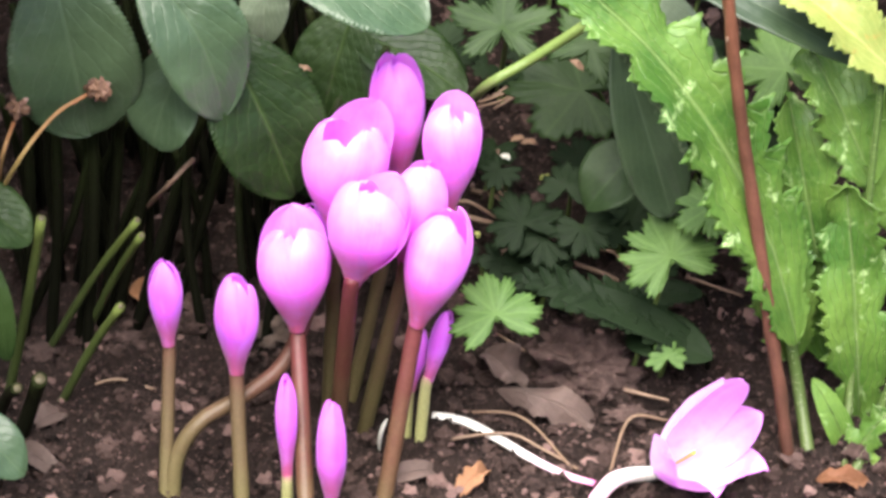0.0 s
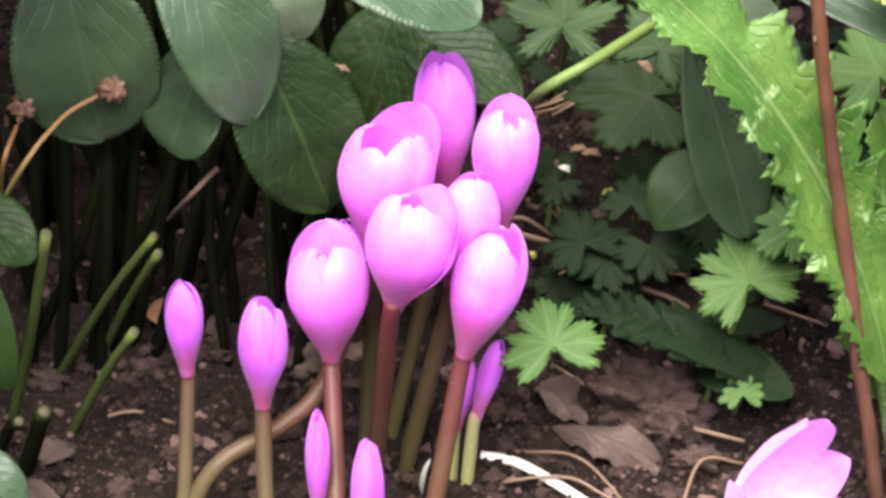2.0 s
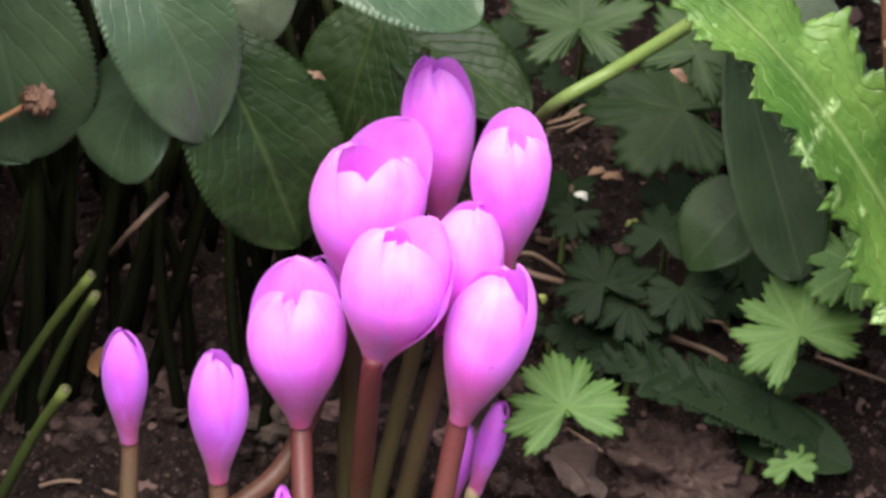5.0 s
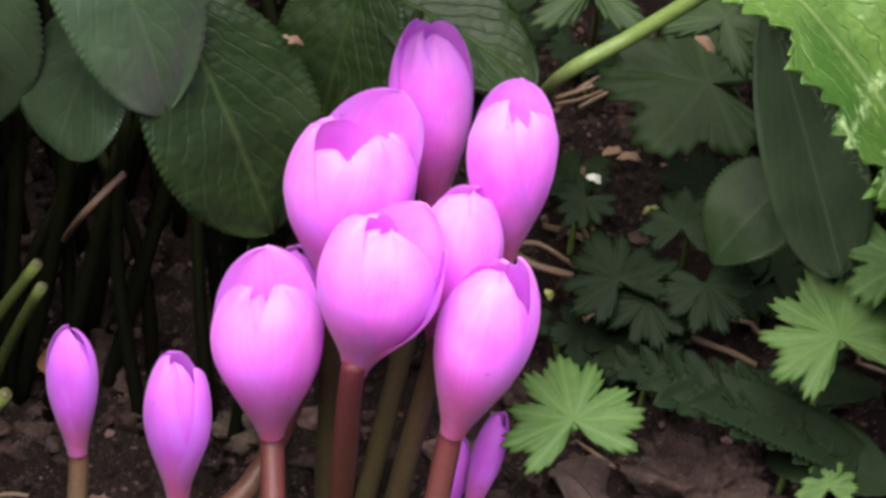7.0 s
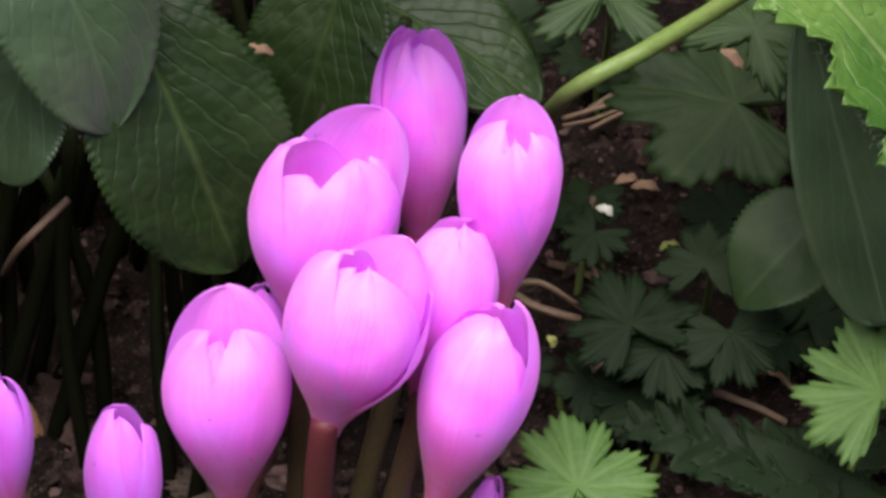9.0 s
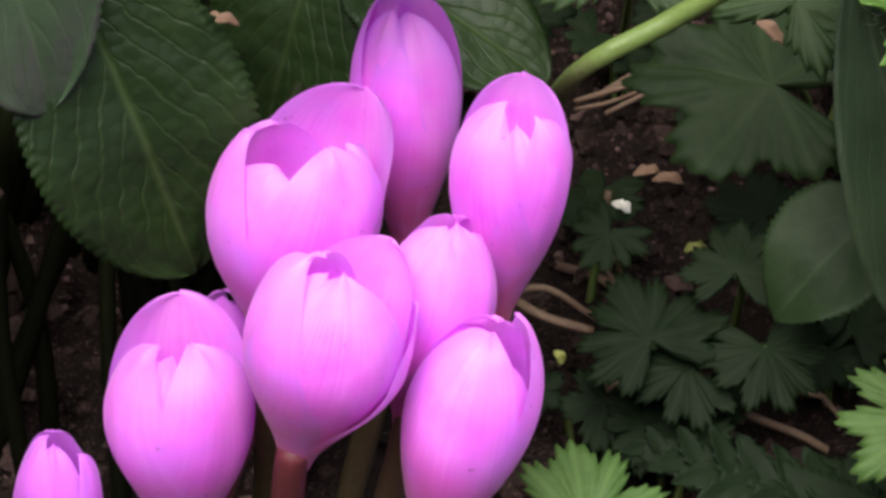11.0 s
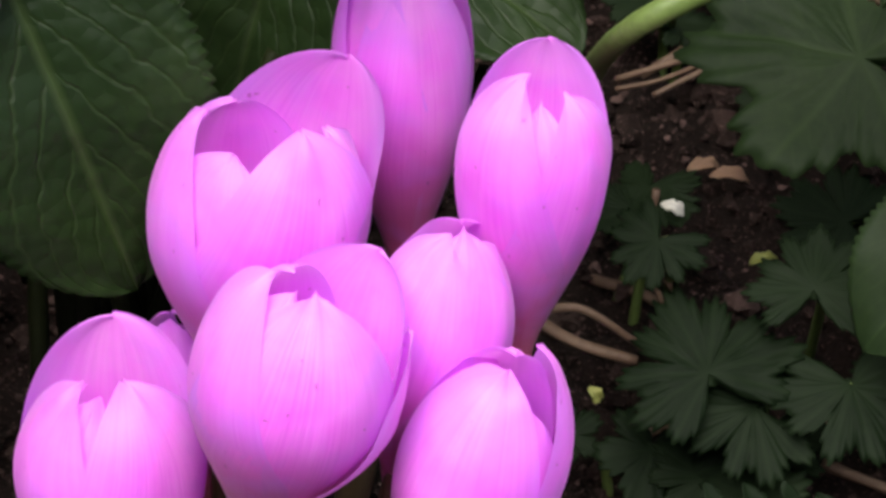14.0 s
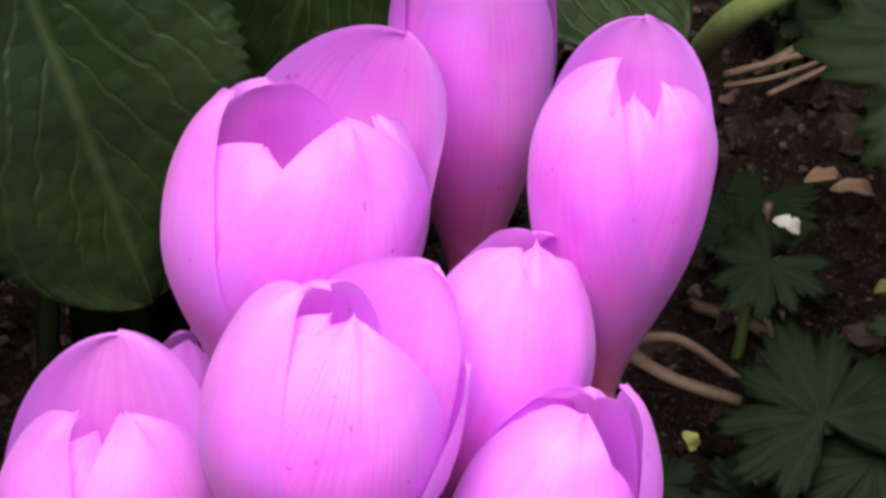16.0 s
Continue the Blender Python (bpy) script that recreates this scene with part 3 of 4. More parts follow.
crocus((-0.0181, 0.0384, 0.0000), (0.0083, 0.0080, 0.1108), (0.0197, 0.0080, 0.1708), 0.0290,
       [(95, 0.99, 76, 0.98, 0.10), (236, 0.97, 80, 1.0, 0.20), (345, 0.955, 74, 1.03, 0.16), (165, 0.75, 58, 0.90, 0.2), (290, 0.99, 76, 0.985, 0.10), (40, 0.75, 58, 0.90, 0.2)],
       0.0036, M_TUBE_TAN, label="half-closed lilac autumn crocus half hidden in the clump")
crocus((-0.0011, -0.0397, 0.0000), (0.0156, -0.0100, 0.0880), (0.0333, -0.0100, 0.1547), 0.0318,
       [(20, 1.02, 74, 1.0, 0.16), (108, 0.97, 76, 0.96, 0.10), (242, 0.94, 86, 1.0, 0.10), (70, 0.80, 58, 0.90, 0.3), (190, 0.92, 60, 0.93, 0.10), (312, 0.86, 54, 0.92, 0.16)],
       0.0040, M_TUBE_RED, label="leaning closed pink autumn crocus on a reddish tube")
crocus((-0.0190, 0.0469, 0.0000), (0.0284, 0.0240, 0.1352), (0.0325, 0.0240, 0.2026), 0.0302,
       [(92, 0.915, 86, 0.97, 0.85), (226, 0.90, 72, 1.0, 0.20), (330, 0.86, 66, 1.0, 0.36), (160, 0.70, 58, 0.90, 0.3), (282, 0.82, 44, 0.90, 0.22), (30, 0.70, 58, 0.90, 0.3)],
       0.0034, M_TUBE_TAN, widest=0.64, bow=((0.0065, 0.0400, 0.0951), (0.0215, 0.0380, 0.1253)), label="upright closed pink autumn crocus at the back of the clump")
crocus((-0.0288, 0.0549, 0.0000), (0.0002, 0.0660, 0.1286), (-0.0016, 0.0660, 0.2019), 0.0285,
       [(60, 0.96, 72, 1.0, 0.45), (182, 1.0, 62, 1.0, 0.26), (298, 0.955, 80, 1.0, 0.18), (20, 0.85, 60, 0.94, 0.3), (135, 0.97, 72, 0.97, 0.36), (240, 0.965, 64, 0.96, 0.20)],
       0.0034, M_TUBE_TAN, widest=0.64, label="tallest slim closed pink autumn crocus")
crocus((-0.1113, -0.0412, 0.0000), (-0.1106, -0.0120, 0.0720), (-0.1116, -0.0120, 0.1211), 0.0176,
       goblet(150, hw=70),
       0.0032, M_TUBE_TAN, petal=M_BUD, widest=0.62, funnel=1.5, label="slender closed lilac crocus bud on a tan tube")
crocus((-0.0701, -0.0505, 0.0000), (-0.0745, -0.0240, 0.0644), (-0.0743, -0.0240, 0.1203), 0.0210,
       [(100, 1.0, 76, 1.0, 0.08), (222, 0.99, 78, 1.0, 0.08), (350, 0.92, 60, 1.16, 0.5), (160, 0.8, 58, 0.90, 0.2), (285, 0.96, 66, 0.97, 0.10), (40, 0.8, 58, 0.9, 0.2)],
       0.0036, M_TUBE_TAN, petal=M_BUD, widest=0.62, funnel=1.5, label="closed lilac crocus bud with a side tepal loosening")
crocus((-0.1082, -0.0388, 0.0000), (-0.0385, 0.0300, 0.0958), (-0.0424, 0.0310, 0.1325), 0.0180, goblet(30), 0.0038, M_TUBE_TAN, petal=M_BUD,
       bow=((-0.1057, -0.0320, 0.0162), (-0.0934, -0.0260, 0.0358), (-0.0705, -0.0120, 0.0452), (-0.0515, 0.0020, 0.0596)), label="small lilac crocus on a bent tan tube")
crocus((-0.0482, -0.0435, 0.0000), (-0.0472, -0.0460, 0.0192), (-0.0468, -0.0460, 0.0777), 0.0110, goblet(90), 0.0028, M_TUBE_PALE, petal=M_BUD,
       funnel=1.9, label="young pointed lilac crocus bud low in the clump")
crocus((-0.0239, -0.0599, 0.0000), (-0.0239, -0.0560, 0.0110), (-0.0231, -0.0560, 0.0699), 0.0150, goblet(200), 0.0032, M_TUBE_PALE, petal=M_BUD, widest=0.42,
       label="young pointed pink crocus bud just out of the soil")
crocus((0.0058, 0.0218, 0.0000), (0.0091, 0.0200, 0.0316), (0.0150, 0.0200, 0.0683), 0.0120, goblet(60), 0.0028, M_TUBE_PALE, petal=M_BUD,
       funnel=1.9, label="small pink crocus bud behind the clump")
crocus((0.0131, 0.0158, 0.0000), (0.0194, 0.0120, 0.0429), (0.0299, 0.0140, 0.0831), 0.0110, goblet(0), 0.0028, M_TUBE_PALE, petal=M_BUD,
       funnel=1.9, label="small pointed pink crocus bud leaning outwards")
# the fallen flower, and the white tube of another one
fx, fn = lay((0.1030, -0.0384, 0.0040), 0.004), lay((0.1391, -0.0129, 0.0100), 0.009)
crocus(tuple(fx), tuple(fn), tuple(fn + Vector((0.50, -0.50, 0.71)) * 0.060), 0.0500,
       [(142, 1.48, 36, 0.9, 0.85), (88, 1.34, 36, 0.9, 0.9), (32, 1.06, 38, 0.95, 1.1), (335, 0.98, 42, 1.0, 1.25), (275, 0.90, 44, 1.0, 1.3), (212, 0.84, 40, 0.95, 1.2)],
       0.0038, M_TUBE_WHITE, M_FALLEN, bow=(fx.lerp(fn, 0.4) + Vector((0, 0, 0.003)),), stamens=1, group="autumn crocuses", funnel=1.0, widest=0.85,
       label="fallen wide-open pale pink crocus lying on the soil")
ft = thing("fallen_flower_tube", (0.0608, 0.0176, -0.0022), "withered white crocus tube lying on the soil, pink at its end", "flower tube")
part("tube", tube([lay(q, 0.003) for q in ((0.1071, -0.0216, 0.0050), (0.0917, -0.0143, 0.0050), (0.0736, -0.0011, 0.0050), (0.0548, 0.0188, 0.0050), (0.0359, 0.0341, 0.0050), (0.0193, 0.0373, 0.0050))], 0.0022, 0.0031, 30, 12, 0.6), M_TUBE_WHITE, ft)
for a, b in (((-0.0129, 0.0461, -0.0009), (-0.0119, 0.0300, 0.0320)), ((-0.0062, 0.0132, -0.0022), (-0.0018, 0.0000, 0.0254))):
    w = thing("withered_sheath", a, "thin white papery crocus sheath standing in the soil", "sheath", "white crocus sheaths")
    part("sheath", blade(a, b, 0.0032, teeth=6, tooth=0, bend=0.05), M_SHEATH, w, solid=0.0006)

# ---- hellebore ----
hb = thing("hellebore_plant", (-0.1693, 0.0674, 0.0108), "hellebore with large dark glossy toothed leaves and cut stalks", "plant")
for base, tip, w, mat, kw in (
    ((-0.1687, 0.0350, 0.2615), (-0.1523, 0.0300, 0.1653), 0.066, M_HELL_BLUE, dict(bend=0.10, wide=0.55, seed=1, sharp=0.85)),
    ((-0.1225, 0.0280, 0.2634), (-0.0803, 0.0180, 0.1861), 0.050, M_HELL_BLUE, dict(bend=0.14, wide=0.5, seed=2, side=-0.05)),
    ((-0.1003, 0.0400, 0.2184), (-0.1224, 0.0280, 0.1638), 0.042, M_HELL_BLUE, dict(bend=0.08, wide=0.6, seed=3, sharp=0.7)),
    ((-0.0866, 0.0450, 0.2197), (-0.0490, 0.0360, 0.1329), 0.060, M_HELL, dict(bend=0.10, wide=0.5, seed=4)),
    ((-0.0645, 0.0450, 0.2609), (0.0188, 0.0400, 0.2333), 0.056, M_HELL_BLUE, dict(bend=0.10, wide=0.55, seed=5, side=-0.04)),
    ((-0.0674, 0.0900, 0.2340), (-0.0712, 0.0800, 0.1971), 0.026, M_LANCE_PALE, dict(bend=0.10, seed=6)),
    ((-0.0285, 0.1200, 0.1991), (-0.0450, 0.1000, 0.1375), 0.046, M_HELL, dict(bend=0.08, seed=7)),
    ((-0.0242, 0.1200, 0.1861), (0.0321, 0.1000, 0.1639), 0.042, M_HELL, dict(bend=0.08, seed=8)),
    ((-0.0582, 0.1000, 0.1485), (-0.0447, 0.0800, 0.1095), 0.030, M_BUTTER_SHADE, dict(bend=0.08, seed=18)),
    ((-0.2157, 0.0000, 0.1465), (-0.1782, -0.0100, 0.1278), 0.034, M_HELL, dict(bend=0.10, seed=9)),
    ((-0.2121, -0.0500, 0.0473), (-0.1783, -0.0600, 0.0208), 0.030, M_HELL_BLUE, dict(bend=0.10, seed=10)),
    ((-0.2065, -0.0100, 0.1248), (-0.1914, -0.0200, 0.0620), 0.020, M_HELL, dict(bend=0.10, seed=11)),
):
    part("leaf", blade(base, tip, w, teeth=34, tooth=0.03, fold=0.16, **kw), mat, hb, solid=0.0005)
# unseen leaves added above the view to shade the soil and stalks behind
crng = random.Random(11)
for k in range(60):
    x, y = crng.uniform(-0.36, 0.04), crng.uniform(0.06, 0.42)
    if -0.11 < x < 0.11:
        y = max(y, 0.16 + 0.2 * crng.random())
    z = 0.28 - 0.10 * (y - 0.1) + crng.uniform(0.0, 0.08)
    a = crng.uniform(-0.9, 0.9)
    b_ = Vector((x, y, z))
    part("leaf", blade(b_, b_ + Vector((math.sin(a) * 0.12, math.cos(a) * 0.10, crng.uniform(-0.02, 0.02))), crng.uniform(0.05, 0.07), face=(0, -0.2, 1),
                       teeth=16, tooth=0.04, seed=30 + k, nv=4), M_HELL, hb, solid=0.0005)
# more unseen leaves, added high on the left to shade that side
for k in range(16):
    b_ = Vector((crng.uniform(-0.36, -0.18), crng.uniform(-0.22, 0.04), crng.uniform(0.36, 0.46)))
    part("leaf", blade(b_, b_ + Vector((-0.03, crng.uniform(-0.1, 0.1), crng.uniform(-0.02, 0.03))), 0.07, face=(0, -0.2, 1), teeth=16, tooth=0.04, seed=150 + k, nv=4), M_HELL, hb, solid=0.0005)
for k in range(16):
    b_ = Vector((crng.uniform(-0.42, -0.27), crng.uniform(-0.16, 0.10), crng.uniform(0.22, 0.34)))
    part("leaf", blade(b_, b_ + Vector((-0.02, crng.uniform(-0.1, 0.1), crng.uniform(-0.02, 0.03))), 0.065, face=(0, -0.2, 1), teeth=16, tooth=0.04, seed=130 + k, nv=4), M_HELL, hb, solid=0.0005)
for k in range(18):
    b_ = Vector((crng.uniform(-0.32, -0.13), crng.uniform(-0.16, 0.06), crng.uniform(0.40, 0.47)))
    part("leaf", blade(b_, b_ + Vector((crng.uniform(-0.07, 0.03), crng.uniform(-0.07, 0.07), crng.uniform(-0.01, 0.03))), 0.07, face=(0, -0.2, 1), teeth=16, tooth=0.04, seed=190 + k, nv=4), M_HELL, hb, solid=0.0005)
for k in range(14):
    b_ = Vector((crng.uniform(-0.30, -0.12), crng.uniform(-0.08, 0.02), crng.uniform(0.31, 0.36)))
    part("leaf", blade(b_, b_ + Vector((crng.uniform(-0.06, 0.03), crng.uniform(-0.06, 0.06), crng.uniform(-0.01, 0.03))), 0.06, face=(0, -0.2, 1), teeth=16, tooth=0.04, seed=170 + k, nv=4), M_HELL, hb, solid=0.0005)
for top, foot, r, mat, cut in (
    ((-0.1723, -0.0100, 0.1410), (-0.2107, 0.0472, -0.0002), 0.0025, M_STALK_CUT, True),
    ((-0.1309, 0.0300, 0.1201), (-0.1938, 0.0787, 0.0172), 0.0020, M_STALK_CUT, True),
    ((-0.1275, 0.0200, 0.1168), (-0.1750, 0.0874, 0.0217), 0.0020, M_STALK_CUT, True),
    ((-0.1345, -0.0100, 0.0921), (-0.1845, 0.0446, -0.0015), 0.0023, M_STALK_CUT, True),
    ((-0.1761, -0.0200, 0.0534), (-0.1986, 0.0124, -0.0027), 0.0040, M_STALK_SHADE, True),
    ((-0.1881, -0.0200, 0.0473), (-0.2158, 0.0323, -0.0019), 0.0030, M_STALK_SHADE, True),
    ((-0.1569, 0.0600, 0.1712), (-0.1706, 0.0766, 0.0159), 0.0030, M_STALK_SHADE, False),
    ((-0.1439, 0.0700, 0.1667), (-0.1650, 0.0925, 0.0245), 0.0026, M_STALK_SHADE, False),
    ((-0.1759, 0.0600, 0.1704), (-0.1907, 0.0788, 0.0172), 0.0030, M_STALK_SHADE, False),
    ((-0.1886, 0.0500, 0.1749), (-0.2055, 0.0844, 0.0204), 0.0030, M_STALK_SHADE, False),
    ((-0.1109, 0.0800, 0.1400), (-0.1466, 0.0933, 0.0250), 0.0030, M_STALK_SHADE, False),
    ((-0.1285, 0.0900, 0.1440), (-0.1580, 0.0990, 0.0281), 0.0030, M_STALK_SHADE, False),
    ((-0.0945, 0.1000, 0.1303), (-0.1275, 0.1005, 0.0288), 0.0028, M_STALK_SHADE, False),
    ((-0.1404, 0.1000, 0.1451), (-0.1412, 0.1124, 0.0355), 0.0024, M_STALK_SHADE, False),
    ((-0.0291, 0.1250, 0.1967), (-0.0306, 0.1852, 0.0747), 0.0020, M_STALK_SHADE, False),
):
    s = part("stalk", tube([Vector(foot) - Vector((0, 0, 0.01)), (Vector(top) + Vector(foot)) / 2 + Vector((0.003, 0, 0.004)), top], r * 1.1, r, 12, 9, wobble=0.1), mat, hb)
    if cut:
        d = (Vector(top) - Vector(foot)).normalized()
        part("cut_end", tube([Vector(top) - d * 0.001, Vector(top) + d * 0.0006], r * 0.8, r * 0.72, 2, 9), M_CUT, s, "pale cut pith")

# a thicket of added stalks under the leaves, shade put into their near-black colour
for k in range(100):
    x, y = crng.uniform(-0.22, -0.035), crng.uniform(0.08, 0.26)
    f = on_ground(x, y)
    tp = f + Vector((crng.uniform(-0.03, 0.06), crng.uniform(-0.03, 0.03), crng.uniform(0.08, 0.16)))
    part("stalk", tube([f - Vector((0, 0, 0.01)), f.lerp(tp, 0.5) + Vector((crng.uniform(-0.008, 0.008), 0, 0)), tp], 0.0030, 0.0022, 9, 7, wobble=0.15), M_STALK_SHADE, hb)

# ---- dried seedheads ----
for head, pts, seed in (((-0.1456, 0.0200, 0.1987), ((-0.2413, 0.1174, 0.0385), (-0.1891, 0.0000, 0.1589), (-0.1685, 0.0120, 0.1860), (-0.1508, 0.0200, 0.1963)), 1),
                        ((-0.1859, 0.0150, 0.1901), ((-0.2302, 0.1275, 0.0441), (-0.1931, 0.0000, 0.1652), (-0.1878, 0.0120, 0.1830)), 2)):
    sh = thing("dried_seedhead", pts[0], "dried brown seedhead on a thin curved stalk", "seedhead", "dried seedheads")
    part("stalk", tube(list(pts), 0.0013, 0.0011, 20, 8), M_SEEDSTALK, sh)
    h = Vector(head)
    part("head", lump(h, (0.0042, 0.0052, 0.0038), seed, 1.0, 0.9, 4), M_SEEDHEAD, sh)
    rnd = random.Random(seed)
    for k in range(22):
        d = Vector((rnd.uniform(-1, 1), rnd.uniform(-1, 1), rnd.uniform(-0.7, 1))).normalized()
        q = h + d * 0.0035
        part("husk", blade(q, q + d * 0.0032 + Vector((0, 0, 0.0006)), 0.0032, face=(d.y, -d.x, 0.5), teeth=6, bend=0.2), M_SEEDHEAD, sh, solid=0.0005)


# ---- right side: poppies, lance leaves, brown stalk ----
def bristles(edge_from, edge_to, n, length, seed, spread=0.01):
    bm = bmesh.new()
    uvl = bm.loops.layers.uv.new("UVMap")
    rnd = random.Random(seed)
    a, b = Vector(edge_from), Vector(edge_to)
    for k in range(n):
        q = a.lerp(b, (k + rnd.random()) / n)
        d = Vector((rnd.uniform(-1, 1), rnd.uniform(-0.6, 0.2), rnd.uniform(-0.2, 0.9))).normalized()
        s = d.cross(Vector((0.3, 0.9, 0.2))).normalized() * 0.00012
        vs = [bm.verts.new(q + s), bm.verts.new(q - s), bm.verts.new(q + d * length)]
        bm.faces.new(vs)
        s2 = d.cross(s).normalized() * 0.00012
        bm.faces.new([bm.verts.new(q + s2), bm.verts.new(q - s2), bm.verts.new(q + d * length)])
    return bm


bs = thing("dead_flower_stalk", (0.2068, 0.0179, -0.0032), "upright dead brown stalk, rough and ribbed", "stalk")
part("stalk", tube([(0.2070, 0.0148, -0.0033), (0.1956, 0.0210, 0.0633), (0.1825, 0.0210, 0.1418), (0.1721, 0.0210, 0.2047), (0.1644, 0.0210, 0.2657), (0.1597, 0.0220, 0.3127)], 0.0036, 0.0031, 60, 14, wobble=0.30), M_TUBE_BROWN, bs)

part("node", lump((0.1653, 0.0180, 0.2392), (0.0006, 0.0034, 0.0011), 3, 1.0, 0.4, 3), M_TWIG, bs, "pale scarred leaf node")
part("node", lump((0.1891, 0.0180, 0.1030), (0.0009, 0.0036, 0.0027), 5, 1.0, 0.3, 3), M_TUBE_BROWN, bs)

pp = thing("poppy_plant", (0.2189, 0.0305, 0.0000), "oriental poppy with bright green jagged hairy leaves", "plant")
for base, tip, w, mat, kw in (
    ((0.2072, 0.0300, 0.0623), (0.0897, 0.0150, 0.2739), 0.064, M_POPPY, dict(lobes=9, seed=1, side=0.07, wide=0.5)),
    ((0.2054, 0.0500, 0.0403), (0.1846, 0.0550, 0.1495), 0.040, M_POPPY, dict(lobes=5, seed=2)),
    ((0.2265, 0.0650, 0.0324), (0.1990, 0.0750, 0.1785), 0.046, M_POPPY, dict(lobes=7, seed=3)),
    ((0.2428, 0.0700, 0.1344), (0.2091, 0.0800, 0.2051), 0.046, M_POPPY, dict(lobes=5, seed=4)),
    ((0.2426, 0.0550, 0.0047), (0.2292, 0.0550, 0.1417), 0.044, M_POPPY, dict(lobes=6, seed=5)),
    ((0.2591, 0.0700, 0.0787), (0.2087, 0.0700, 0.0965), 0.036, M_POPPY, dict(lobes=4, seed=6)),
    ((0.2543, 0.0600, 0.1977), (0.1955, 0.0600, 0.2513), 0.040, M_YELLOW, dict(lobes=5, seed=7)),
    ((0.2610, 0.0800, 0.1001), (0.2385, 0.0900, 0.1919), 0.044, M_POPPY, dict(lobes=5, seed=11)),
    ((0.2337, 0.0200, -0.0052), (0.2563, 0.0200, 0.0302), 0.022, M_POPPY, dict(lobes=4, seed=9)),
    ((0.2370, 0.0100, -0.0160), (0.2618, 0.0100, 0.0060), 0.024, M_POPPY, dict(lobes=4, seed=10)),
):
    lf = part("leaf", blade(base, tip, w, bend=0.05, fold=0.30, lobe=0.46, teeth=kw["lobes"] * 5, tooth=0.15, wave=0.19, nv=9, sharp=0.7, **kw), mat, pp, solid=0.0005)
    part("bristles", bristles(base, tip, 70, 0.0028, kw["seed"]), M_HAIR, lf)
part("leaf", blade((0.2379, 0.0300, -0.0068), (0.2177, 0.0300, 0.0415), 0.016, teeth=8, tooth=0.02, seed=8, bend=0.1), M_POPPY, pp, solid=0.0005)
for pts, r in ((((0.2175, 0.0121, -0.0034), (0.2105, 0.0400, 0.0254), (0.2043, 0.0460, 0.0557), (0.1981, 0.0500, 0.0869)), 0.0036),
               (((0.2343, 0.0057, -0.0037), (0.2366, 0.0478, 0.0220), (0.2393, 0.0550, 0.1027), (0.2437, 0.0600, 0.2039)), 0.0022),
               (((0.2370, 0.0008, -0.0038), (0.2509, 0.0300, 0.0198), (0.2603, 0.0300, 0.0545)), 0.0030)):
    st = part("stalk", tube(list(pts), r, r * 0.8, 20, 10), M_STALK_PALE, pp)
    part("bristles", bristles(pts[0], pts[-1], 45, 0.0035, 3), M_HAIR, st)
part("bristles", bristles((0.1073, 0.0340, 0.2329), (0.1641, 0.0360, 0.1392), 90, 0.004, 5), M_HAIR, pp)

lp_ = thing("lance_leaved_plant", (0.1850, 0.1527, 0.0561), "dark plant with long smooth lance-shaped leaves", "plant")
for base, tip, w, mat, kw in (
    ((0.1099, 0.0750, 0.2130), (0.1412, 0.0600, 0.1169), 0.036, M_LANCE, dict(seed=1, wide=0.60, bend=0.02, sharp=0.8)),
    ((0.0994, 0.0900, 0.2468), (0.1671, 0.0800, 0.1633), 0.040, M_LANCE_PALE, dict(seed=2, wide=0.5, bend=0.08)),
    ((0.1308, 0.0750, 0.2517), (0.2331, 0.0650, 0.2080), 0.026, M_LANCE, dict(seed=3, wide=0.5, bend=0.06)),
):
    part("leaf", blade(base, tip, w, teeth=10, tooth=0.01, fold=0.12, **kw), mat, lp_, solid=0.0005)
# unseen leaves added over the right side to shade the ground behind the flowers
for k in range(90):
    x, y = crng.uniform(0.0, 0.32), crng.uniform(0.09, 0.42)
    if -0.11 < x < 0.10:
        y = max(y, 0.16 + 0.2 * crng.random())
    z = 0.28 - 0.10 * (y - 0.1) + crng.uniform(0.0, 0.08)
    a = crng.uniform(-0.9, 0.9)
    b_ = Vector((x, y, z))
    part("leaf", blade(b_, b_ + Vector((math.sin(a) * 0.12, math.cos(a) * 0.10, crng.uniform(-0.02, 0.02))), crng.uniform(0.04, 0.06), face=(0, -0.2, 1),
                       teeth=10, tooth=0.01, seed=60 + k, nv=4), M_LANCE, lp_, solid=0.0005)
part("stalk", tube([(0.1629, 0.1711, 0.0661), (0.1359, 0.0900, 0.1781), (0.1076, 0.0650, 0.2368)], 0.003, 0.002, 14, 8), M_STALK_SHADE, lp_)

ls = thing("leaf_stalk", (0.0281, 0.2178, 0.0921), "thick smooth green leaf stalk leaning over the soil", "stalk")
part("stalk", tube([(0.0177, 0.2089, 0.0874), (0.0415, 0.0650, 0.1828), (0.0659, 0.0620, 0.2019), (0.0921, 0.0600, 0.2222), (0.1147, 0.0580, 0.2419)], 0.0025, 0.0029, 20, 10), M_STALK, ls)

# ---- low leaves on the soil ----
FIVE = [(0, 1.0, 46), (66, 0.95, 44), (-66, 0.95, 44), (128, 0.80, 42), (-128, 0.80, 42)]
CUT = [(m + d, l * k, w) for m, k in ((0, 1.0), (98, 0.96), (-98, 0.96)) for d, l, w in ((0, 0.74, 45), (0, 1.0, 28), (-31, 0.93, 24), (31, 0.93, 24))]


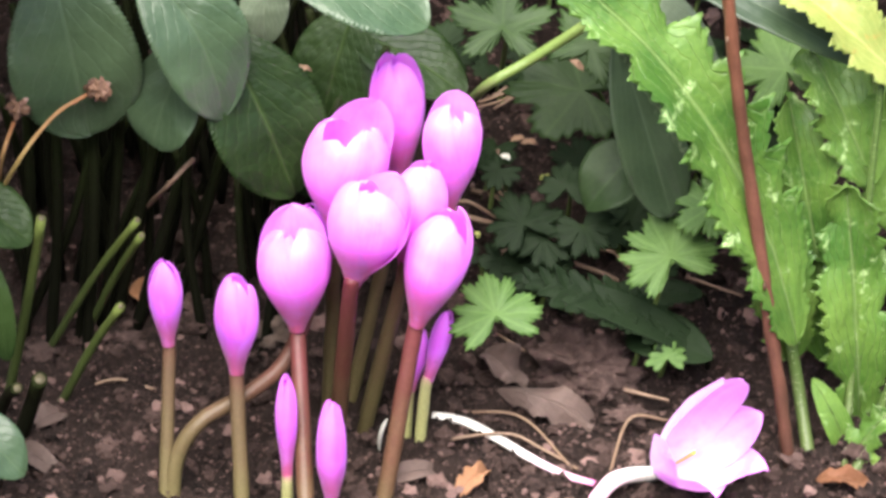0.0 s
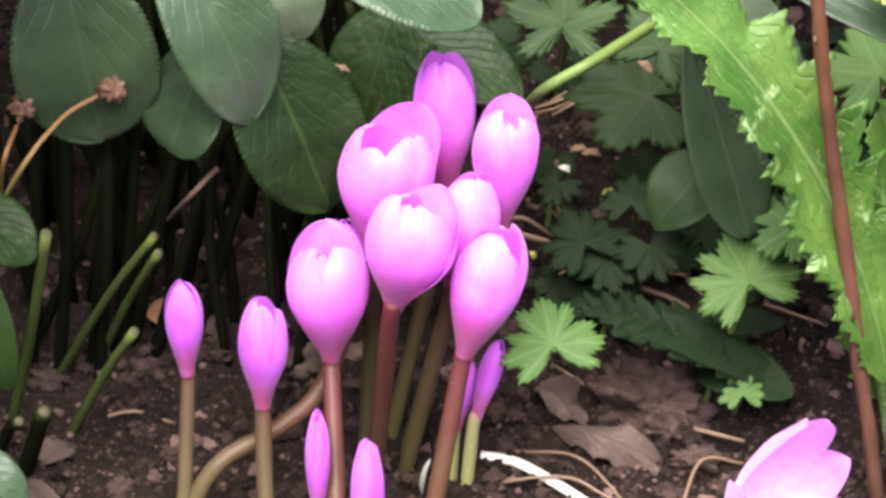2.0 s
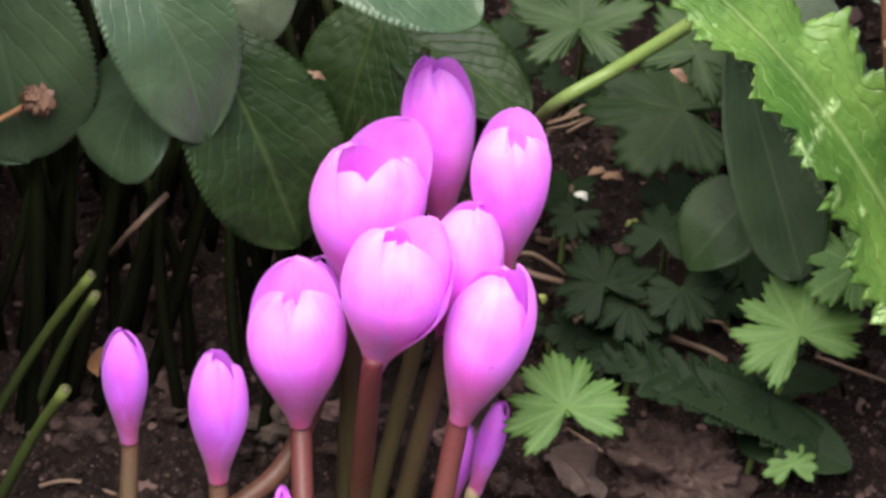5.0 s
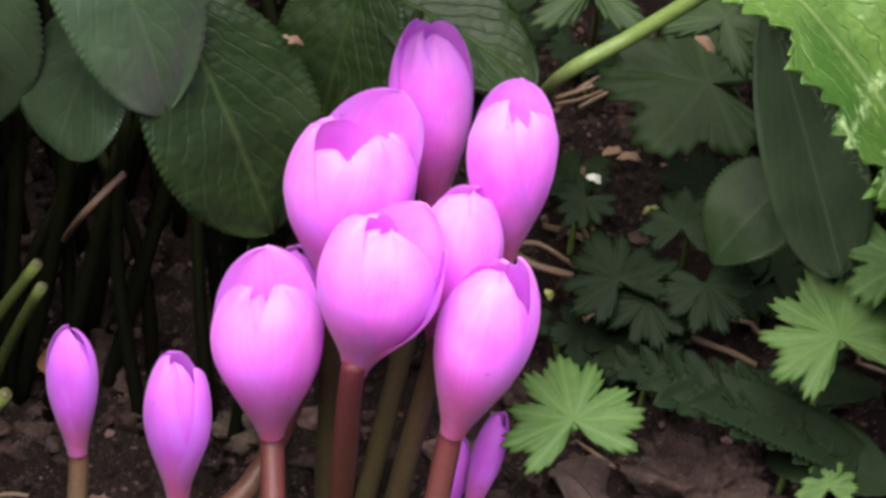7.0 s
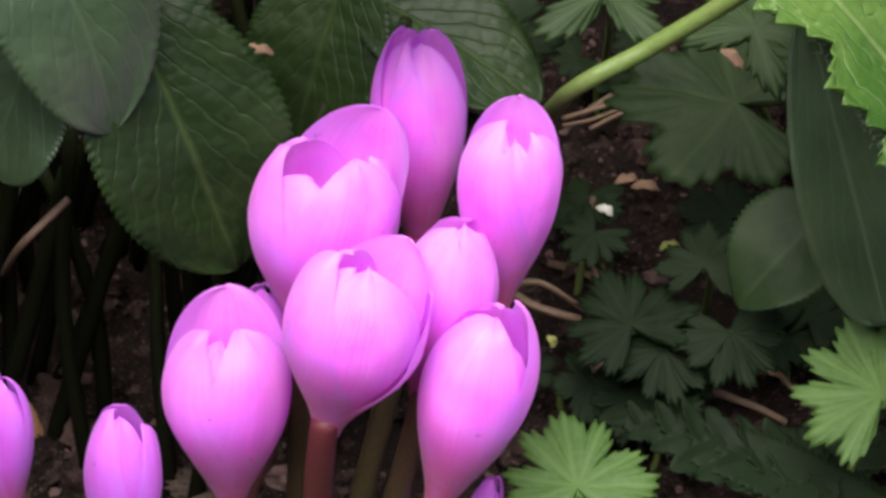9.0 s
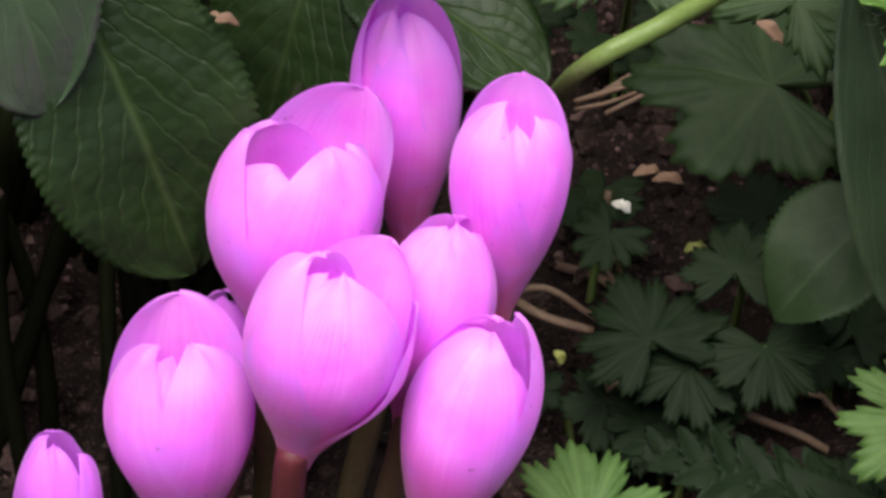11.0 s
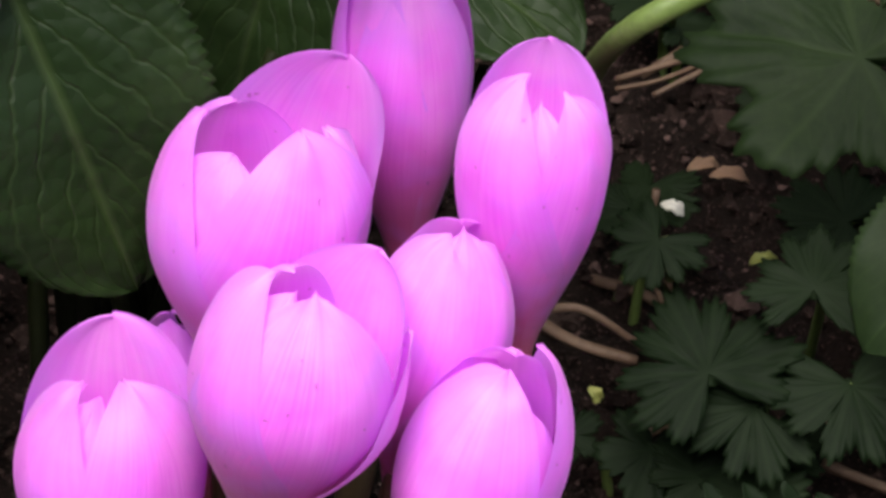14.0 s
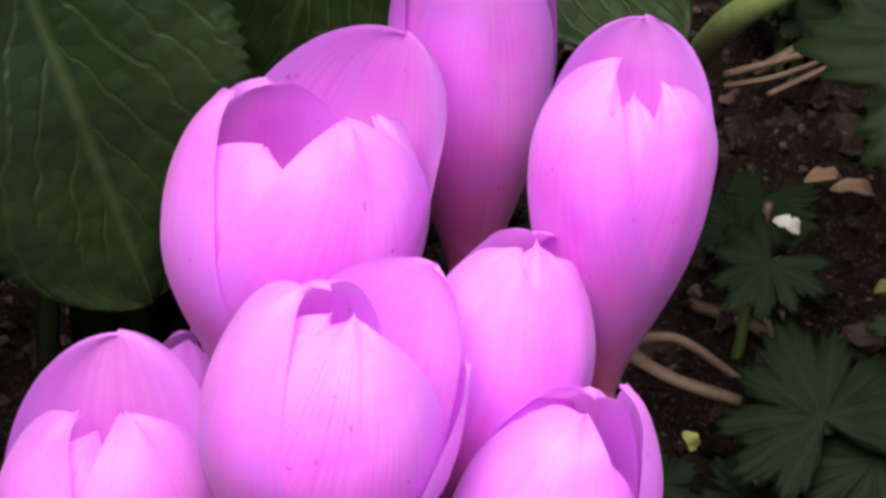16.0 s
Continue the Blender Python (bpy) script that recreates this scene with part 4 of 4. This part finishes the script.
def low_leaf(centre, foot, radius, lobes, mat, turn, face=(0.0, -0.55, 0.8), cup=-0.08, seed=0, label="", name="buttercup_plant", tooth=0.22, teeth=7, power=2.2):
    th = thing(name, foot, label, "plant", "low leafy plants on the soil")
    a = radians(turn)
    c = Vector(centre)
    up = Vector((-math.sin(a), math.cos(a) * 0.6, math.cos(a) * 0.8))
    part("leaf", palmate(c, face, up, radius, lobes, teeth, tooth, cup, seed, power), mat, th, solid=0.0004)
    part("stalk", tube([Vector(foot) - Vector((0, 0, 0.004)), (c + Vector(foot)) / 2 + Vector((0.002, 0.004, 0.002)), c - Vector(face).normalized() * 0.0006], 0.0014, 0.0010, 12, 7), M_STALK, th)
    return th


L_BRIGHT = "bright green hand-shaped buttercup leaf with toothed lobes"
L_LOBED = "green lobed leaf low over the soil"
for c, f, r, lobes, mat, turn, kw in (
    ((0.0544, 0.0060, 0.0866), (0.0499, 0.1023, 0.0293), 0.0265, CUT, M_BUTTER, 15, dict(seed=1, label=L_BRIGHT)),
    ((0.1410, 0.0450, 0.0423), (0.1373, 0.0768, 0.0152), 0.0120, CUT, M_BUTTER, 10, dict(seed=2, label=L_BRIGHT)),
    ((0.1410, 0.0500, 0.0993), (0.1215, 0.0762, 0.0149), 0.0290, CUT, M_BUTTER, 25, dict(seed=3, label="light green three-part leaf on a thin arched stalk")),
    ((0.0900, 0.1500, 0.1434), (0.1017, 0.2200, 0.0988), 0.0400, FIVE, M_BUTTER_HALF_SHADE, 80, dict(seed=4, label=L_LOBED, power=2.4, tooth=0.16, teeth=8)),
    ((0.0507, 0.1000, 0.2020), (0.0406, 0.2419, 0.1051), 0.0330, FIVE, M_BUTTER_HALF_SHADE, 0, dict(seed=5, label=L_LOBED, power=1.3, tooth=0.30, teeth=9)),
    ((0.0627, 0.1000, 0.0882), (0.0627, 0.1408, 0.0501), 0.0225, CUT, M_BUTTER_SHADE, 30, dict(seed=6, label=L_LOBED)),
    ((0.0843, 0.1100, 0.1059), (0.0830, 0.1610, 0.0610), 0.0165, CUT, M_BUTTER_SHADE, 0, dict(seed=7, label=L_LOBED)),
    ((0.0489, 0.1200, 0.1092), (0.0481, 0.1757, 0.0692), 0.0130, CUT, M_BUTTER_SHADE, 150, dict(seed=8, label=L_LOBED)),
    ((0.0960, 0.1000, 0.1926), (0.0915, 0.2374, 0.1024), 0.0300, FIVE, M_BUTTER_HALF_SHADE, -30, dict(seed=9, label=L_LOBED, power=1.3, tooth=0.30, teeth=9)),
    ((0.1616, 0.0600, 0.1245), (0.1605, 0.1484, 0.0540), 0.0240, FIVE, M_BUTTER, 60, dict(seed=10, label=L_LOBED)),
    ((0.1968, 0.1100, 0.1789), (0.1988, 0.2188, 0.0918), 0.0330, FIVE, M_BUTTER, 20, dict(seed=11, label=L_LOBED)),
    ((0.2193, 0.1000, 0.1896), (0.2236, 0.2300, 0.0977), 0.0220, FIVE, M_BUTTER, -40, dict(seed=12, label=L_LOBED)),
    ((0.1975, 0.1100, 0.1361), (0.1995, 0.1858, 0.0739), 0.0260, FIVE, M_BUTTER_SHADE, 80, dict(seed=13, label=L_LOBED)),
    ((0.1939, 0.0900, 0.1181), (0.1970, 0.1597, 0.0599), 0.0250, FIVE, M_BUTTER_SHADE, 170, dict(seed=14, label=L_LOBED)),
    ((0.0733, 0.1000, 0.0802), (0.0721, 0.1380, 0.0486), 0.0200, CUT, M_BUTTER_SHADE, 100, dict(seed=15, label=L_LOBED)),
    ((0.0143, 0.1200, 0.1747), (0.0068, 0.2269, 0.0971), 0.0280, FIVE, M_BUTTER_SHADE, 40, dict(seed=16, label=L_LOBED)),
    ((0.0941, 0.1000, 0.0880), (0.0934, 0.1421, 0.0508), 0.0200, CUT, M_BUTTER_SHADE, 200, dict(seed=17, label=L_LOBED)),
):
    low_leaf(c, f, r, lobes, mat, turn, **kw)


# small leaves filling the back, with the shade there put into their colour
lrng = random.Random(21)
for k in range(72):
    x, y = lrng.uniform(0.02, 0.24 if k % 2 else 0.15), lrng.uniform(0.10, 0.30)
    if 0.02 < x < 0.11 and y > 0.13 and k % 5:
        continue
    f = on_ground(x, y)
    low_leaf(f + Vector((lrng.uniform(-0.01, 0.01), -0.006, lrng.uniform(0.008, 0.035))), tuple(f), lrng.uniform(0.007, 0.020), CUT if k % 3 else FIVE, M_BUTTER_SHADE,
             lrng.uniform(0, 360), seed=40 + k, label="small lobed leaf close to the soil, shade put into its colour", face=(lrng.uniform(-0.4, 0.4), lrng.uniform(-0.8, -0.2), 0.8))


def toothed(base, tip, foot, width, mat, label, **kw):
    th = thing("low_leafy_plant", foot, label, "plant", "low leafy plants on the soil")
    part("leaf", (pinnate if "pairs" in kw else blade)(base, tip, width, **kw), mat, th, solid=0.0004)
    part("stalk", tube([Vector(foot) - Vector((0, 0, 0.004)), (Vector(base) + Vector(foot)) / 2, base], 0.0013, 0.0010, 10, 7), M_STALK_SHADE, th)


toothed((0.1226, 0.1000, 0.1340), (0.0956, 0.0850, 0.1061), (0.1300, 0.2100, 0.0840), 0.037, M_BUTTER_HALF_SHADE, "rounded green leaf with a finely toothed edge", teeth=20, tooth=0.05, seed=21, wide=0.38, sharp=1.1, bend=0.08, fold=0.22, wave=0.06)
toothed((0.1622, 0.0600, 0.0369), (0.0620, 0.0600, 0.0815), (0.1628, 0.0826, 0.0182), 0.034, M_BUTTER_SHADE, "jagged feathery leaf lying over the soil, shade put into its colour", pairs=10, seed=22, bend=0.08)
toothed((0.1202, 0.0750, 0.0381), (0.1636, 0.0500, 0.0419), (0.1171, 0.0929, 0.0240), 0.030, M_BUTTER_SHADE, "leaf folded over the soil, shade put into its colour", teeth=14, tooth=0.05, seed=23, bend=0.15)
toothed((0.1581, 0.0900, 0.0554), (0.1044, 0.0900, 0.0494), (0.1616, 0.1168, 0.0367), 0.026, M_BUTTER_SHADE, "jagged feathery leaf lying over the soil, shade put into its colour", pairs=5, seed=24, bend=0.08)


# ---- litter ----
def litter(base, tip, width, mat, label, name="dry_leaf", **kw):
    th = thing(name, tuple(Vector(base)), label, "leaf", "dry leaves on the soil")
    part("blade", blade(base, tip, width, teeth=10, tooth=0.04, **kw), mat, th, solid=0.0006)


litter((0.0515, 0.0576, 0.0110), (0.1034, 0.0368, 0.0077), 0.026, M_DRY, "curled grey-brown dead leaf lying on the soil", fold=-0.8, bend=0.22, wave=0.5, lobes=3, lobe=0.35, seed=1, wide=0.6)
litter((0.0426, 0.0771, 0.0217), (0.0664, 0.0598, 0.0101), 0.020, M_DRY, "crumpled dark dead leaf on the soil", fold=0.9, bend=0.35, wave=0.55, lobes=3, lobe=0.35, seed=2)
litter((0.0369, -0.0329, -0.0007), (0.0521, -0.0120, 0.0061), 0.013, M_RUST, "rust-orange dead leaf on the soil", fold=0.6, bend=0.3, wave=0.3, lobes=3, lobe=0.35, seed=3)
litter((0.2198, -0.0016, 0.0001), (0.2486, -0.0084, 0.0019), 0.012, M_RUST, "rust-brown curled dead leaf", fold=0.7, bend=0.3, wave=0.35, lobes=3, lobe=0.4, seed=4)
litter((-0.1944, -0.0030, 0.0008), (-0.1629, -0.0312, -0.0003), 0.012, M_DRY, "long brown dead leaf on the soil", fold=0.4, bend=0.2, wave=0.1, seed=5)
litter((0.0497, 0.1993, 0.0860), (0.0573, 0.2017, 0.0872), 0.0045, M_CHIP, "small orange leaf scrap on the soil", fold=0.4, bend=0.25, lobes=2, lobe=0.5, sharp=1.5, wave=0.2, seed=6)
litter((0.0554, 0.1982, 0.0854), (0.0648, 0.1986, 0.0857), 0.0045, M_CHIP, "small orange leaf scrap on the soil", fold=0.4, bend=0.25, lobes=2, lobe=0.5, sharp=1.5, wave=0.2, seed=7)
litter((0.0869, 0.0740, 0.1975), (0.0939, 0.0720, 0.1931), 0.0045, M_CHIP, "small orange leaf scrap caught on a leaf", fold=0.4, bend=0.25, lobes=2, lobe=0.5, sharp=1.5, wave=0.2, seed=8)
litter((-0.0543, 0.0700, 0.1882), (-0.0450, 0.0700, 0.1896), 0.0045, M_CHIP, "small pinkish leaf scrap caught on a leaf", fold=0.4, bend=0.25, lobes=2, lobe=0.5, sharp=1.5, wave=0.2, seed=9)
litter((-0.1496, 0.1057, 0.0379), (-0.1267, 0.0942, 0.0315), 0.016, M_RUST, "rust-brown dead leaf on the soil", fold=0.4, bend=0.2, wave=0.1, seed=10)
litter((-0.1881, 0.0132, 0.0034), (-0.1745, 0.0303, 0.0040), 0.014, M_DRY, "grey dead leaf on the soil", fold=0.4, bend=0.2, wave=0.1, seed=11)
litter((-0.0001, -0.0233, 0.0018), (0.0278, -0.0084, 0.0023), 0.012, M_DRY, "brown dead leaf on the soil", fold=0.4, bend=0.2, wave=0.1, seed=12)

litter((0.0470, 0.1500, 0.1022), (0.0525, 0.1500, 0.1005), 0.0040, M_SHEATH, "small white petal scrap among the leaves", name="petal_scrap", fold=0.4, bend=0.25, lobes=2, lobe=0.4, sharp=1.3, wave=0.2, seed=13)
litter((0.0373, 0.0900, 0.0877), (0.0400, 0.0900, 0.0844), 0.0035, M_YELLOW, "small yellow leaf scrap among the leaves", fold=0.4, bend=0.25, lobes=2, lobe=0.5, sharp=1.4, wave=0.2, seed=14)
litter((0.0682, 0.1550, 0.0858), (0.0739, 0.1550, 0.0886), 0.0035, M_YELLOW, "small yellow leaf scrap on the soil", fold=0.4, bend=0.25, lobes=2, lobe=0.5, sharp=1.4, wave=0.2, seed=15)
for pts, r in (
    (((0.0840, 0.1480, 0.0620), (0.0997, 0.1407, 0.0601), (0.1192, 0.1267, 0.0483)), 0.0011),
    (((0.0886, 0.1466, 0.0613), (0.1119, 0.1429, 0.0591)), 0.0009),
    (((0.0026, 0.0118, -0.0000), (0.0556, 0.0171, 0.0092), (0.0795, 0.0097, 0.0048), (0.1065, -0.0071, -0.0009)), 0.0009),
    (((0.0357, 0.0469, 0.0031), (0.0666, 0.0328, 0.0097), (0.0948, -0.0030, 0.0023)), 0.0009),
    (((0.1431, 0.0476, 0.0023), (0.1228, 0.0358, 0.0096), (0.1137, -0.0040, -0.0008)), 0.0010),
    (((0.0300, 0.1698, 0.0701), (0.0461, 0.1618, 0.0696), (0.0543, 0.1515, 0.0601)), 0.0014),
    (((0.0411, 0.1883, 0.0821), (0.0445, 0.1753, 0.0751), (0.0519, 0.1660, 0.0679)), 0.0011),
    (((0.0356, 0.2230, 0.0990), (0.0509, 0.2303, 0.1068), (0.0725, 0.2381, 0.1070)), 0.0011),
    (((0.0391, 0.2181, 0.0963), (0.0574, 0.2283, 0.1037)), 0.0008),
    (((0.0483, 0.1288, 0.0538), (0.0558, 0.1307, 0.0569)), 0.0015),
    (((-0.1037, 0.0500, 0.1461), (-0.1204, 0.0500, 0.1272), (-0.1535, 0.1487, 0.0553)), 0.0014),
    (((-0.1673, 0.0522, 0.0055), (-0.1493, 0.0546, 0.0098), (-0.1293, 0.0525, 0.0055)), 0.0010),
    (((0.1492, 0.1256, 0.0456), (0.1800, 0.1144, 0.0414)), 0.0010),
    (((0.1186, 0.0622, 0.0113), (0.1428, 0.0557, 0.0098)), 0.0013),
    (((0.0801, 0.1250, 0.0646), (0.0954, 0.1250, 0.0618), (0.1107, 0.1250, 0.0594)), 0.0011),
    (((0.0888, 0.1250, 0.0516), (0.1060, 0.1250, 0.0455), (0.1226, 0.1250, 0.0363)), 0.0014),
    (((0.0456, 0.1550, 0.1034), (0.0440, 0.1550, 0.0857), (0.0500, 0.1550, 0.0691)), 0.0010),
    (((0.0203, 0.1350, 0.0799), (0.0315, 0.1350, 0.0814), (0.0461, 0.1350, 0.0723)), 0.0012),
    (((0.0208, 0.1300, 0.0804), (0.0302, 0.1300, 0.0754), (0.0447, 0.1300, 0.0717)), 0.0016),
    (((0.0321, 0.1900, 0.1138), (0.0461, 0.1900, 0.1196), (0.0601, 0.1900, 0.1254)), 0.0009),
    (((0.0321, 0.1900, 0.1112), (0.0427, 0.1900, 0.1146), (0.0549, 0.1900, 0.1210)), 0.0007),
):
    tw = thing("twig", tuple(Vector(pts[0])), "thin dry brown twig on the soil", "twig", "twigs on the soil")
    part("bark", tube(list(pts), r, r * 0.75, 16, 7, wobble=0.25), M_TWIG, tw)

for k in range(26):
    x, y = lrng.uniform(0.03, 0.28 if k % 2 else 0.16), lrng.uniform(0.06, 0.32)
    if x < 0.13 and y > 0.11:
        continue
    a, ln = lrng.uniform(0, math.pi), lrng.uniform(0.012, 0.05)
    d = Vector((math.cos(a) * ln, math.sin(a) * ln * 0.7, 0))
    q = [on_ground(x, y, 0.003), on_ground(x + d.x / 2, y + d.y / 2, 0.005 + lrng.uniform(0, 0.004)), on_ground(x + d.x, y + d.y, 0.003)]
    tw = thing("twig", tuple(q[0]), "thin dry brown twig on the soil", "twig", "twigs on the soil")
    part("bark", tube(q, 0.0009, 0.0006, 10, 6, wobble=0.25), M_TWIG, tw)

for at, size, seed, mat, lab in (
    ((0.0914, 0.0762, 0.0150), (0.022, 0.014, 0.022), 1, M_LUMP, "large crumbly clod of soil"),
    ((0.1063, 0.0678, 0.0103), (0.013, 0.010, 0.008), 2, M_LUMP, "crumbly clod of soil"),
    ((-0.1667, 0.0282, -0.0021), (0.0085, 0.006, 0.006), 3, M_STONE, "small grey-brown stone in the soil"),
    ((-0.0680, 0.0891, 0.0225), (0.012, 0.010, 0.010), 4, M_STONE, "rounded brown stone in the soil"),
    ((-0.1479, 0.0792, 0.0174), (0.008, 0.007, 0.006), 5, M_LUMP, "rough brown clod of soil"),
    ((-0.1434, 0.0548, 0.0039), (0.007, 0.006, 0.005), 6, M_LUMP, "rough brown clod of soil"),
    ((0.1220, 0.0518, 0.0016), (0.011, 0.008, 0.006), 7, M_LUMP, "rough brown clod of soil"),
    ((0.0476, 0.0454, -0.0018), (0.006, 0.006, 0.004), 8, M_LUMP, "rough brown clod of soil"),
    ((-0.1944, 0.0725, 0.0138), (0.008, 0.007, 0.006), 9, M_LUMP, "rough brown clod of soil"),
    ((0.1376, 0.0290, -0.0027), (0.009, 0.007, 0.005), 10, M_LUMP, "rough brown clod of soil"),
    ((-0.0975, 0.0524, 0.0024), (0.008, 0.006, 0.005), 11, M_LUMP, "rough brown clod of soil"),
):
    ob = part("stone" if mat is M_STONE else "soil_clod", lump(at, size, seed, 0.8, 0.85, 5 if size[0] > 0.01 else 4), mat)
    tagged(ob, lab, "stone" if mat is M_STONE else "clod", "clods and stones on the soil")

# loose crumbs, uncounted
rnd = random.Random(5)
cv, cf = [], []
for sub, count, r0, r1 in ((2, 6000, 0.0012, 0.0040), (1, 34000, 0.0005, 0.0013)):
    ico = bmesh.new()
    bmesh.ops.create_icosphere(ico, subdivisions=sub, radius=1.0)
    ico_v = [v.co.copy() for v in ico.verts]
    ico_f = [tuple(v.index for v in f.verts) for f in ico.faces]
    ico.free()
    for n in range(count):
        x, y = rnd.uniform(-0.26, 0.30), rnd.uniform(-0.14, 0.40)
        r = r0 + r1 * rnd.random() ** 4
        o = len(cv)
        sx, sy, sz = r * rnd.uniform(0.8, 1.3), r * rnd.uniform(0.8, 1.3), r * rnd.uniform(0.6, 0.95)
        z0 = ground_z(x, y) + sz * 0.35
        sh = Vector((rnd.random() * 50, rnd.random() * 50, 0))
        for v in ico_v:
            k = 1 + 0.9 * noise.noise(v * 1.3 + sh) + 0.5 * noise.noise(v * 3.1 + sh)
            cv.append((x + v.x * sx * k, y + v.y * sy * k, z0 + v.z * sz * k))
        cf.extend((a + o, b + o, c + o) for a, b, c in ico_f)
cm = bpy.data.meshes.new("soil_crumbs")
cm.from_pydata(cv, [], cf)
cm.materials.append(M_CLOD)
tagged(new("soil_crumbs", cm), "loose crumbs and grit of brown garden soil", "soil", kind="stuff")
